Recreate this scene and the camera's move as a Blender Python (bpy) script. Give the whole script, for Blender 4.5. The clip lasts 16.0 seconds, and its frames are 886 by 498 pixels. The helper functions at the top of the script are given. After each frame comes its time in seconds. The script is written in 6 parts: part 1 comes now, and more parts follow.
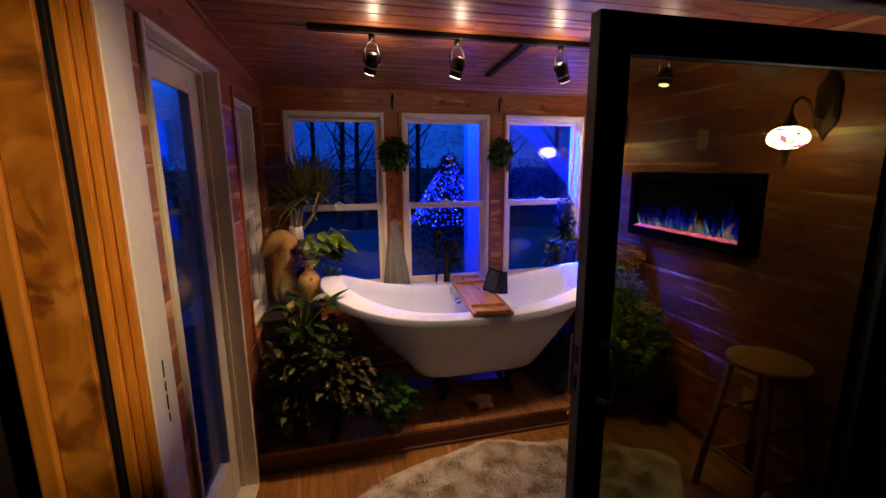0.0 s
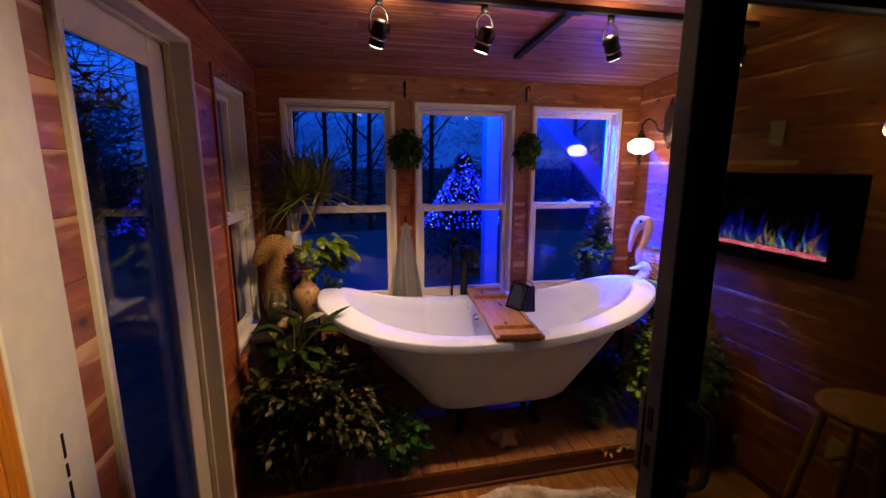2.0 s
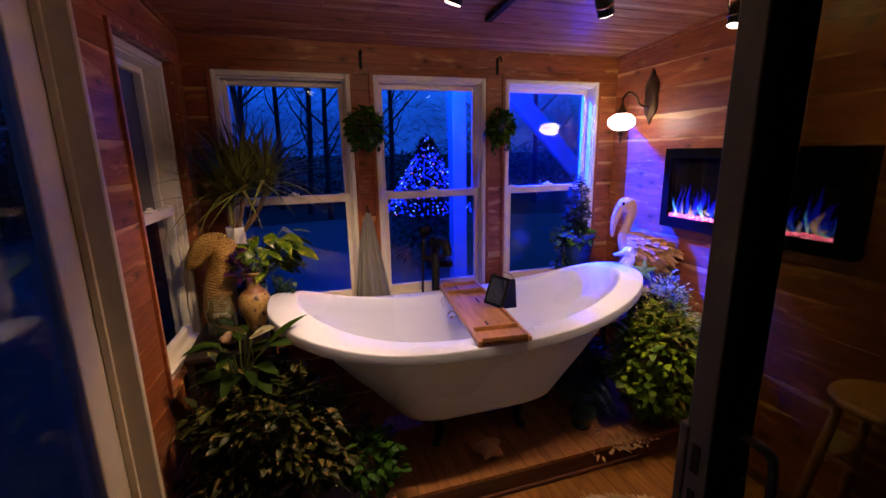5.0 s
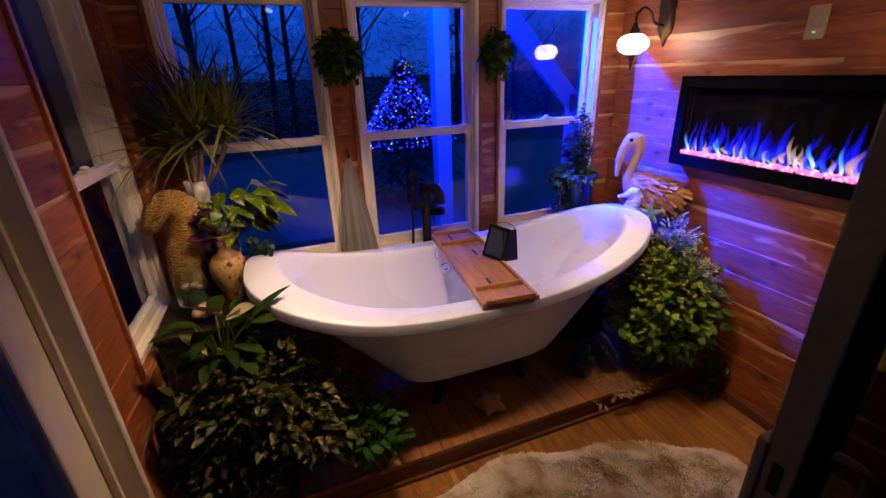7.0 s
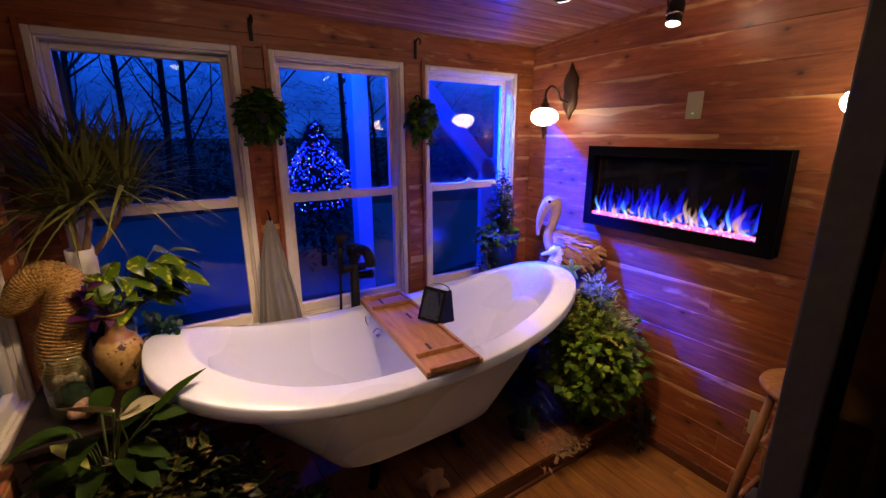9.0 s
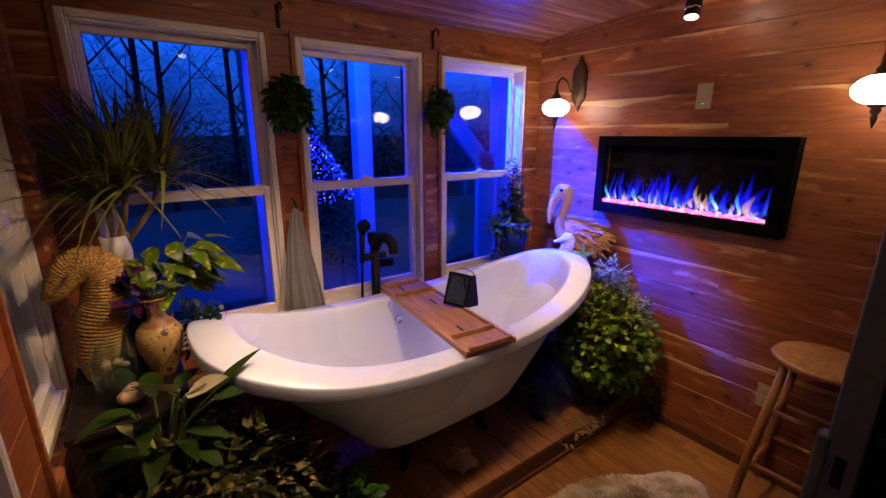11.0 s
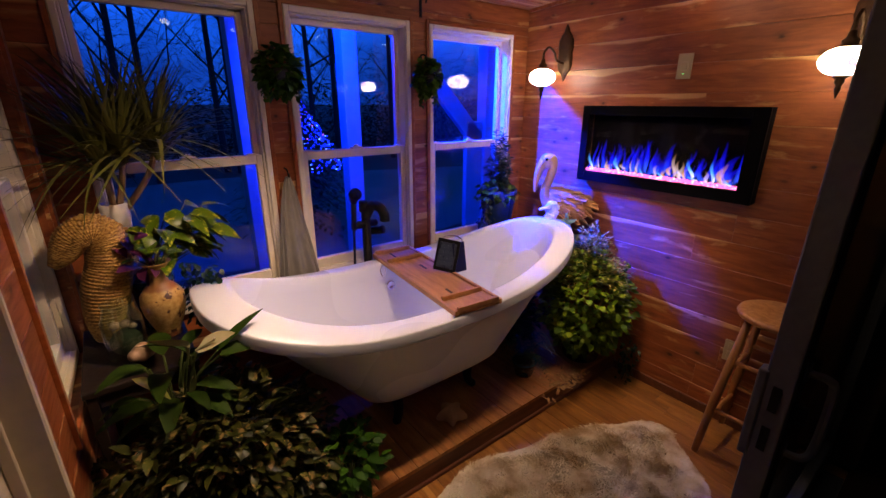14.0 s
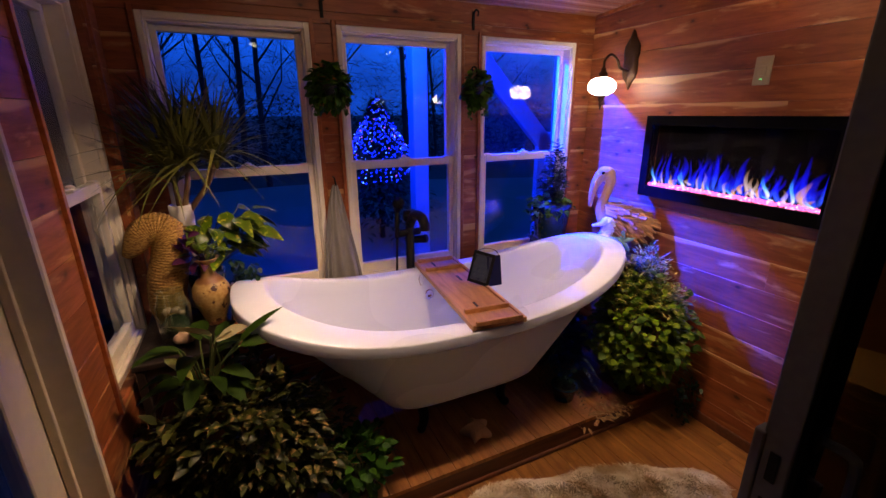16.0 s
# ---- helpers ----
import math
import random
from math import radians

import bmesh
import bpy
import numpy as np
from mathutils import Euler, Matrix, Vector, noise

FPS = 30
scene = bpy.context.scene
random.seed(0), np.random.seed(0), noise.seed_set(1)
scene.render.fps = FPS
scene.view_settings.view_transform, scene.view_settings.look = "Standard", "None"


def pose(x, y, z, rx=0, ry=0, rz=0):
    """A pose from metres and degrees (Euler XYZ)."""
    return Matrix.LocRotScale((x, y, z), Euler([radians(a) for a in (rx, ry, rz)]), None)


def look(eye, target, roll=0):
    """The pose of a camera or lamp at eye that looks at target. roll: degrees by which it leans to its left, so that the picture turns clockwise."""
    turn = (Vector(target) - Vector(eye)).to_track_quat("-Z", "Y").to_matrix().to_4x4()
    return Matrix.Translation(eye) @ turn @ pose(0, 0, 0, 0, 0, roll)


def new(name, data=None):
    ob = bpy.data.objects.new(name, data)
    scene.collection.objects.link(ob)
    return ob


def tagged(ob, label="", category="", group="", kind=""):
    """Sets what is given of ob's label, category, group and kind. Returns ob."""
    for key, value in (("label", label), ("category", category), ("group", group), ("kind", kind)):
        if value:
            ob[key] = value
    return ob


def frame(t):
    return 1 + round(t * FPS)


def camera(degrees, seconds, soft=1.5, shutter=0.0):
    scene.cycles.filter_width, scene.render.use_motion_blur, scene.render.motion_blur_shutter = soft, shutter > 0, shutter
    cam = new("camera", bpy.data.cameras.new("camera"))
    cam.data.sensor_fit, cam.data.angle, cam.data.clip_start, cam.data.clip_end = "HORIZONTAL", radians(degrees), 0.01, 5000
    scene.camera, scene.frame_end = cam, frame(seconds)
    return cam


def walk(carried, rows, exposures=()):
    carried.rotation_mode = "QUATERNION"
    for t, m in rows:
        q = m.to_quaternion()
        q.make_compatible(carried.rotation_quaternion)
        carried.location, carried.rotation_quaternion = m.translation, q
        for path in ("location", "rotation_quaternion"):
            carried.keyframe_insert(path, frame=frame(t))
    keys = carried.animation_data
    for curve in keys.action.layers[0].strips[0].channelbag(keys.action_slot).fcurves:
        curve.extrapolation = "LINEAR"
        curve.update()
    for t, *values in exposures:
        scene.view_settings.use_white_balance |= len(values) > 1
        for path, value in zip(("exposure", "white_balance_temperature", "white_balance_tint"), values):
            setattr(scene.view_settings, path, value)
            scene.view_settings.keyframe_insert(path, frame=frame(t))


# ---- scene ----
cam = camera(92.0, 16.0)
PATH = [
    (0, (-0.061, 0.004, 1.644), (0.416, 1.909, 1.263), -0.4),
    (0.5, (-0.1, 0.027, 1.67), (0.409, 1.926, 1.302), -0.4),
    (1, (-0.127, 0.12, 1.664), (0.407, 2.008, 1.276), -0.3),
    (1.5, (-0.036, 0.242, 1.65), (0.393, 2.164, 1.3), 0.3),
    (2, (0.0, 0.383, 1.623), (0.423, 2.3, 1.245), 0.1),
    (2.5, (-0.001, 0.539, 1.597), (0.467, 2.442, 1.198), -0.5),
    (3, (-0.022, 0.619, 1.597), (0.492, 2.504, 1.171), -0.8),
    (3.5, (-0.041, 0.636, 1.597), (0.533, 2.499, 1.153), -0.8),
    (4, (-0.043, 0.641, 1.597), (0.546, 2.503, 1.164), -1.1),
    (4.2, (-0.028, 0.641, 1.598), (0.557, 2.505, 1.166), -1.0),
    (6.3, (0.06, 0.802, 1.616), (0.626, 2.614, 0.988), -1.4),
    (6.5, (0.057, 0.834, 1.629), (0.621, 2.605, 0.892), -1.7),
    (7, (0.029, 0.916, 1.653), (0.673, 2.648, 0.888), -2.0),
    (7.5, (-0.003, 0.937, 1.662), (0.761, 2.672, 1.024), -1.5),
    (8, (-0.026, 0.964, 1.659), (0.883, 2.658, 1.107), -0.7),
    (8.2, (-0.028, 0.974, 1.663), (0.932, 2.648, 1.137), -0.4),
    (10.3, (-0.137, 1.101, 1.616), (0.955, 2.693, 1.092), 0.1),
    (10.5, (-0.182, 1.106, 1.615), (0.918, 2.692, 1.089), 0.1),
    (11, (-0.252, 1.1, 1.607), (0.886, 2.66, 1.086), 0.1),
    (11.5, (-0.232, 1.072, 1.59), (0.93, 2.603, 1.038), 0.6),
    (12, (-0.279, 1.079, 1.59), (0.95, 2.544, 1.003), 0.7),
    (12.5, (-0.309, 1.034, 1.605), (0.821, 2.559, 0.972), -0.7),
    (13, (-0.315, 1.029, 1.605), (0.847, 2.526, 0.964), 0.1),
    (13.5, (-0.312, 1.03, 1.604), (0.847, 2.527, 0.96), 0.0),
    (14, (-0.31, 1.033, 1.607), (0.85, 2.529, 0.961), 0.2),
    (14.5, (-0.312, 1.035, 1.608), (0.821, 2.554, 0.967), 0.1),
    (15, (-0.294, 1.028, 1.608), (0.805, 2.574, 0.972), -0.1),
    (15.5, (-0.195, 0.976, 1.616), (0.788, 2.606, 1.003), -0.4),
    (16, (-0.078, 0.901, 1.618), (0.734, 2.625, 1.011), -0.4),
]
walk(cam, [(t, look(eye, target, roll)) for t, eye, target, roll in PATH])

# ---- world, large lights ----
world = bpy.data.worlds.new("dusk")
world.use_nodes = True
scene.world = world
wn, wl = world.node_tree.nodes, world.node_tree.links
w_bg = wn["Background"]
w_co = wn.new("ShaderNodeTexCoord")
w_sep = wn.new("ShaderNodeSeparateXYZ")
w_ramp = wn.new("ShaderNodeValToRGB")
w_noise = wn.new("ShaderNodeTexNoise")
w_noise.inputs["Scale"].default_value, w_noise.inputs["Detail"].default_value = 4.5, 6
w_mix = wn.new("ShaderNodeMix")
w_mix.data_type, w_mix.blend_type = "RGBA", "MULTIPLY"
w_mix.inputs[0].default_value = 0.85
wl.new(w_co.outputs["Generated"], w_sep.inputs[0])
wl.new(w_co.outputs["Generated"], w_noise.inputs["Vector"])
wl.new(w_sep.outputs["Z"], w_ramp.inputs[0])
for k, (p, c) in enumerate([(0.06, (0.002, 0.020, 0.16, 1)), (0.2, (0.003, 0.050, 0.38, 1)), (0.8, (0.002, 0.02, 0.12, 1))]):
    e = w_ramp.color_ramp.elements[k] if k < 2 else w_ramp.color_ramp.elements.new(p)
    e.position, e.color = p, c
wl.new(w_ramp.outputs[0], w_mix.inputs[6])
w_cloud = wn.new("ShaderNodeValToRGB")
w_cloud.color_ramp.elements[0].position, w_cloud.color_ramp.elements[0].color = 0.36, (0.16, 0.20, 0.26, 1)
w_cloud.color_ramp.elements[1].position = 0.66
wl.new(w_noise.outputs["Fac"], w_cloud.inputs[0])
wl.new(w_cloud.outputs[0], w_mix.inputs[7])
wl.new(w_mix.outputs[2], w_bg.inputs["Color"])
w_bg.inputs["Strength"].default_value = 4.6


def lamp(kind, m, power, color, **settings):
    data = bpy.data.lights.new(kind.lower() + "_lamp", kind)
    data.energy, data.color = power, color
    if kind == "SPOT":
        data.spot_size, data.spot_blend, data.shadow_soft_size = radians(settings["cone"]), settings["blend"], settings["radius"]
    elif kind == "POINT":
        data.shadow_soft_size = settings["radius"]
    elif kind == "AREA":
        data.shape, data.size, data.size_y = "RECTANGLE", settings["size"], settings["size_y"]
    ob = new(kind.lower() + "_lamp", data)
    ob.matrix_world = m
    return ob


WARM = (1.0, 0.67, 0.45)
BLUE_EYE = (0.87, 3.95, 2.56)
# blue flood lamp under the eave outside the middle window
lamp("POINT", pose(*BLUE_EYE), 24, (0.0, 0.02, 1.0), radius=0.02)
lamp("SPOT", look(BLUE_EYE, (2.02, 2.45, 1.22)), 10000, (0.0, 0.012, 1.0), cone=46, blend=1.0, radius=0.06)
lamp("SPOT", look(BLUE_EYE, (1.16, 2.86, 0.75)), 560, (0.0, 0.012, 1.0), cone=22, blend=0.9, radius=0.02)
lamp("SPOT", look(BLUE_EYE, (1.8, 4.9, 1.4)), 850, (0.0, 0.022, 1.0), cone=120, blend=0.6, radius=0.02)
# the four heads of the ceiling track: place of the lens, and what it is aimed at
SPOTS = [((0.134, 2.09, 2.105), (-0.18, 2.66, 0.9), 32), ((0.532, 2.06, 2.10), (0.18, 2.50, 0.70), 55),
         ((1.068, 2.05, 2.10), (1.78, 2.48, 0.90), 48), ((1.68, 2.05, 2.105), (1.22, 1.95, 0.0), 28)]
for eye, aim, power in SPOTS:
    d = (Vector(aim) - Vector(eye)).normalized()
    lamp("SPOT", look(Vector(eye) + d * 0.07, aim), power, WARM, cone=84, blend=0.9, radius=0.02)
    # what leaks out of the can's open back
    lamp("POINT", pose(*(Vector(eye) - d * 0.058)), 1.5, WARM, radius=0.008)
# the unseen lamp of the near room, behind the walker
NEAR_LAMP, NEAR_AIM = (1.45, -0.75, 2.2), (-0.84, 1.1, 1.43)
lamp("SPOT", look(NEAR_LAMP, NEAR_AIM), 290, (1.0, 0.74, 0.46), cone=26, blend=0.8, radius=0.03)
# weak fill added beside it, to lift the darkest surfaces near the door
lamp("POINT", pose(NEAR_LAMP[0] + 0.05, NEAR_LAMP[1] - 0.04, NEAR_LAMP[2] + 0.03), 6, (1.0, 0.74, 0.46), radius=0.01)


# ---- materials ----
class Nodes:
    def __init__(self, name):
        self.mat = bpy.data.materials.new(name)
        self.mat.use_nodes = True
        self.tree = self.mat.node_tree
        self.bsdf = self.tree.nodes["Principled BSDF"]
        self.out = self.tree.nodes["Material Output"]

    def add(self, kind, **values):
        n = self.tree.nodes.new("ShaderNode" + kind)
        for k, v in values.items():
            if k == "op":
                n.operation = v
            elif k == "blend":
                n.data_type, n.blend_type = "RGBA", v
            elif k == "feature":
                n.feature = v
            else:
                n.inputs[k.replace("_", " ")].default_value = v
        return n

    def link(self, a, b):
        self.tree.links.new(a, b)

    def math(self, op, a, b=None):
        n = self.add("Math", op=op)
        for k, v in enumerate((a, b)):
            if v is None:
                continue
            if isinstance(v, (int, float)):
                n.inputs[k].default_value = v
            else:
                self.link(v, n.inputs[k])
        return n.outputs[0]

    def ramp(self, fac, stops):
        n = self.add("ValToRGB")
        els = n.color_ramp.elements
        for k, (p, c) in enumerate(stops):
            e = els[k] if k < 2 else els.new(p)
            e.position = p
            e.color = (*c, 1) if len(c) == 3 else c
        self.link(fac, n.inputs[0])
        return n.outputs[0]

    def mix(self, fac, a, b, blend="MIX"):
        n = self.add("Mix", blend=blend)
        for k, v in ((0, fac), (6, a), (7, b)):
            if isinstance(v, (int, float)):
                n.inputs[k].default_value = v
            elif isinstance(v, tuple):
                n.inputs[k].default_value = (*v, 1)
            else:
                self.link(v, n.inputs[k])
        return n.outputs[2]

    def bump(self, height, strength=0.3, distance=0.002):
        n = self.add("Bump", Strength=strength, Distance=distance)
        self.link(height, n.inputs["Height"])
        self.link(n.outputs[0], self.bsdf.inputs["Normal"])

    def set(self, **values):
        for k, v in values.items():
            s = self.bsdf.inputs[k.replace("_", " ")]
            if isinstance(v, (int, float)):
                s.default_value = v
            elif isinstance(v, tuple):
                s.default_value = (*v, 1)
            else:
                self.link(v, s)
        return self


def plain(name, color, rough=0.5, metal=0.0, scale=12.0, vary=0.25, relief=0.15, depth=0.001, coat=0.0, spec=0.5):
    """A surface with variation at two scales and a fine relief."""
    n = Nodes(name)
    co = n.add("TexCoord").outputs["Object"]
    big, fine = n.add("TexNoise", Scale=scale * 0.2, Detail=3), n.add("TexNoise", Scale=scale * 4, Detail=6)
    n.link(co, big.inputs["Vector"])
    n.link(co, fine.inputs["Vector"])
    both = n.math("ADD", n.math("MULTIPLY", big.outputs[0], 0.6), n.math("MULTIPLY", fine.outputs[0], 0.4))
    lo, hi = tuple(c * (1 - vary) for c in color), tuple(min(1, c * (1 + vary)) for c in color)
    n.set(Base_Color=n.ramp(both, [(0.3, lo), (0.7, hi)]), Metallic=metal, Specular_IOR_Level=spec, Coat_Weight=coat,
          Roughness=n.ramp(fine.outputs[0], [(0.3, (rough * 0.85,) * 3), (0.7, (min(1, rough * 1.15),) * 3)]))
    n.bump(fine.outputs[0], relief, depth)
    return n.mat


def boards(name, dark, mid, pale, width, rough=0.5, sap=0.6, island=False, along="x", knots=True, coat=0.0):
    """Boards: grain along one axis, knots, a pale wavy sapwood edge on some, and a tint of its own for each."""
    n = Nodes(name)
    co = n.add("TexCoord").outputs["Object"]
    sep = n.add("SeparateXYZ")
    n.link(co, sep.inputs[0])
    u, v, w = (sep.outputs[k] for k in ({"x": (0, 1, 2), "y": (1, 0, 2), "z": (2, 0, 1)}[along]))
    rand = n.add("NewGeometry").outputs["Random Per Island"] if island else n.add("ObjectInfo").outputs["Random"]
    off = n.math("MULTIPLY", rand, 57.0)
    uu = n.math("ADD", u, off)
    vec = n.add("CombineXYZ")
    n.link(n.math("MULTIPLY", uu, 2.8), vec.inputs[0])
    n.link(n.math("MULTIPLY", n.math("ADD", v, off), 22.0), vec.inputs[1])
    n.link(n.math("MULTIPLY", w, 22.0), vec.inputs[2])
    grain = n.add("TexNoise", Scale=1.5, Detail=7, Roughness=0.62, Distortion=0.6)
    n.link(vec.outputs[0], grain.inputs["Vector"])
    wvec = n.add("CombineXYZ")
    n.link(n.math("MULTIPLY", uu, 1.1), wvec.inputs[0])
    n.link(off, wvec.inputs[1])
    wave = n.add("TexNoise", Scale=1.0, Detail=3)
    n.link(wvec.outputs[0], wave.inputs["Vector"])
    base = n.ramp(grain.outputs[0], [(0.25, dark), (0.55, mid), (0.8, tuple(c * 1.35 for c in mid))])
    # sapwood
    rel = n.math("FRACT", n.math("DIVIDE", v, width))
    edge = n.math("ADD", rel, n.math("MULTIPLY", n.math("SUBTRACT", wave.outputs[0], 0.5), 1.5))
    has = n.math("LESS_THAN", n.math("FRACT", n.math("MULTIPLY", rand, 7.31)), sap)
    pale_f = n.math("MULTIPLY", n.ramp(edge, [(0.90, (0, 0, 0)), (0.96, (1, 1, 1))]), has)
    base = n.mix(pale_f, base, n.mix(grain.outputs[0], tuple(c * 0.8 for c in pale), pale))
    mvec = n.add("CombineXYZ")
    n.link(n.math("MULTIPLY", uu, 2.6), mvec.inputs[0])
    n.link(n.math("MULTIPLY", n.math("ADD", v, off), 11.0), mvec.inputs[1])
    n.link(off, mvec.inputs[2])
    fleck = n.add("TexNoise", Scale=1.6, Detail=5, Roughness=0.55, Distortion=0.4)
    n.link(mvec.outputs[0], fleck.inputs["Vector"])
    base = n.mix(n.math("MULTIPLY", n.ramp(fleck.outputs[0], [(0.60, (0, 0, 0)), (0.70, (0.75, 0.75, 0.75))]), min(1.0, sap * 1.2)), base, pale)
    base = n.mix(n.ramp(fleck.outputs[0], [(0.30, (0.45,) * 3), (0.45, (0, 0, 0))]), base, dark)
    if knots:
        kv = n.add("CombineXYZ")
        n.link(n.math("MULTIPLY", uu, 4.2), kv.inputs[0])
        n.link(n.math("MULTIPLY", n.math("ADD", v, off), 6.5), kv.inputs[1])
        cell = n.add("TexVoronoi", Scale=1.0)
        cell.voronoi_dimensions = "2D"
        n.link(kv.outputs[0], cell.inputs["Vector"])
        spot = n.ramp(n.math("ADD", cell.outputs["Distance"], n.math("MULTIPLY", grain.outputs[0], 0.12)), [(0.085, (0.97,) * 3), (0.13, (0.35,) * 3), (0.24, (0, 0, 0))])
        tone = n.add("SeparateColor")
        n.link(cell.outputs["Color"], tone.inputs[0])
        base = n.mix(n.math("MULTIPLY", spot, n.ramp(tone.outputs[0], [(0.3, (0, 0, 0)), (0.7, (1, 1, 1))])), base, tuple(c * 0.35 for c in dark))
    tint = n.ramp(rand, [(0.0, (0.84, 0.80, 0.78)), (0.5, (1.0, 0.97, 0.95)), (1.0, (1.14, 1.12, 1.08))])
    base = n.mix(1.0, base, tint, "MULTIPLY")
    n.set(Base_Color=base, Coat_Weight=coat, Coat_Roughness=0.25,
          Roughness=n.ramp(grain.outputs[0], [(0.3, (rough * 1.15,) * 3), (0.7, (rough * 0.85,) * 3)]))
    n.bump(grain.outputs[0], 0.25, 0.0015)
    return n.mat


def leafy(name, dark, light, edge=None, rough=0.38, spec=0.22, amount=0.35):
    """Leaves: each of its own tint, paler veins or edges in patches, slightly see-through."""
    n = Nodes(name)
    rand = n.add("NewGeometry").outputs["Random Per Island"]
    co = n.add("TexCoord").outputs["Object"]
    mottle = n.add("TexNoise", Scale=38.0, Detail=4)
    n.link(co, mottle.inputs["Vector"])
    base = n.ramp(rand, [(0.0, dark), (0.75, tuple((a + b) / 2 for a, b in zip(dark, light))), (1.0, light)])
    if edge:
        base = n.mix(n.ramp(mottle.outputs[0], [(0.62 - amount, (0, 0, 0)), (0.68 - amount * 0.5, (1, 1, 1))]), base, edge)
    base = n.mix(0.35, base, mottle.outputs[0], "MULTIPLY")
    n.set(Base_Color=base, Roughness=rough, Specular_IOR_Level=spec)
    n.bump(mottle.outputs[0], 0.2, 0.001)
    return n.mat


def clear(name, tint, rough=0.0, ior=1.45, blocked=0.0, grime=0.0):
    """A thin pane: sees straight through, mirrors by its gloss."""
    n = Nodes(name)
    thin = n.add("BsdfTransparent", Color=(*tint, 1))
    gloss = n.add("BsdfGlossy", Color=(1, 1, 1, 1), Roughness=rough)
    face = n.add("LayerWeight").outputs["Facing"]
    f0 = ((ior - 1) / (ior + 1)) ** 2
    fres = n.math("ADD", n.math("MULTIPLY", n.math("POWER", face, 5.0), 1 - f0), f0)
    mixer = n.add("MixShader")
    n.link(fres, mixer.inputs[0])
    n.link(thin.outputs[0], mixer.inputs[1])
    n.link(gloss.outputs[0], mixer.inputs[2])
    last = mixer
    if grime:
        dust = n.add("BsdfDiffuse", Color=(0.5, 0.5, 0.42, 1))
        co = n.add("TexCoord").outputs["Object"]
        smear = n.add("TexNoise", Scale=3.0, Detail=5)
        n.link(co, smear.inputs["Vector"])
        last = n.add("MixShader")
        n.link(n.math("MULTIPLY", smear.outputs[0], grime), last.inputs[0])
        n.link(mixer.outputs[0], last.inputs[1])
        n.link(dust.outputs[0], last.inputs[2])
    n.link(last.outputs[0], n.out.inputs["Surface"])
    return n.mat


def glow(name, color, strength, mosaic=False, fade=False):
    n = Nodes(name)
    if mosaic:
        co = n.add("TexCoord").outputs["Object"]
        cell = n.add("TexVoronoi", Scale=mosaic)
        n.link(co, cell.inputs["Vector"])
        border = n.add("TexVoronoi", Scale=mosaic, feature="DISTANCE_TO_EDGE")
        n.link(co, border.inputs["Vector"])
        hue = n.add("SeparateColor")
        n.link(cell.outputs["Color"], hue.inputs[0])
        tile = n.ramp(hue.outputs[0], [(0.0, (1, 0.86, 0.62)), (0.62, (1, 0.82, 0.55)), (0.66, (0.008, 0.05, 0.4)), (0.78, (0.35, 0.02, 0.01)), (0.84, (1, 0.9, 0.7))])
        lines = n.ramp(border.outputs["Distance"], [(0.03, (0.02, 0.012, 0.006)), (0.08, (1, 1, 1))])
        col = n.mix(1.0, tile, lines, "MULTIPLY")
        n.set(Base_Color=col, Emission_Color=col, Emission_Strength=strength, Roughness=0.2)
    elif fade:
        uv = n.add("TexCoord").outputs["UV"]
        sep = n.add("SeparateXYZ")
        n.link(uv, sep.inputs[0])
        em = n.add("Emission", Strength=strength)
        n.link(n.ramp(sep.outputs[1], [(0.0, color[0]), (0.45, color[1]), (1.0, color[2])]), em.inputs[0])
        tr = n.add("BsdfTransparent")
        mixer = n.add("MixShader")
        across = n.math("SUBTRACT", n.math("MULTIPLY", sep.outputs[0], 2.0), 1.0)
        soft = n.math("SUBTRACT", 1.0, n.math("MULTIPLY", across, across))
        wisp = n.add("TexNoise", Scale=2.2, Detail=3, Distortion=0.8)
        n.link(n.add("TexCoord").outputs["UV"], wisp.inputs["Vector"])
        soft = n.math("MULTIPLY", soft, n.ramp(wisp.outputs[0], [(0.3, (0.35,) * 3), (0.6, (1, 1, 1))]))
        n.link(n.math("MULTIPLY", soft, n.ramp(sep.outputs[1], [(0.0, (0.1,) * 3), (0.15, (fade,) * 3), (0.5, (fade * 0.7,) * 3), (1.0, (0, 0, 0))])), mixer.inputs[0])
        n.link(tr.outputs[0], mixer.inputs[1])
        n.link(em.outputs[0], mixer.inputs[2])
        n.link(mixer.outputs[0], n.out.inputs["Surface"])
    else:
        n.set(Base_Color=color, Emission_Color=color, Emission_Strength=strength, Roughness=0.3)
    return n.mat


CEDAR = boards("cedar", (0.16, 0.042, 0.013), (0.33, 0.100, 0.031), (0.66, 0.37, 0.15), 0.138, rough=0.38, sap=0.75)
CEDAR_CEILING = boards("cedar_ceiling", (0.17, 0.052, 0.02), (0.32, 0.115, 0.045), (0.55, 0.33, 0.19), 0.09, rough=0.42, sap=0.6, island=True)
FLOOR_WOOD = boards("floor_oak", (0.18, 0.070, 0.014), (0.33, 0.145, 0.03), (0.55, 0.28, 0.07), 0.083, rough=0.33, sap=0.35, knots=False, coat=0.2)
DECK_WOOD = boards("platform_oak", (0.15, 0.056, 0.012), (0.29, 0.122, 0.03), (0.44, 0.24, 0.075), 0.11, rough=0.5, sap=0.45, knots=False, coat=0.0)
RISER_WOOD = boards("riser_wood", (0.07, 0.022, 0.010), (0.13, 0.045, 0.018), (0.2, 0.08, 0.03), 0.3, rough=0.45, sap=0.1)
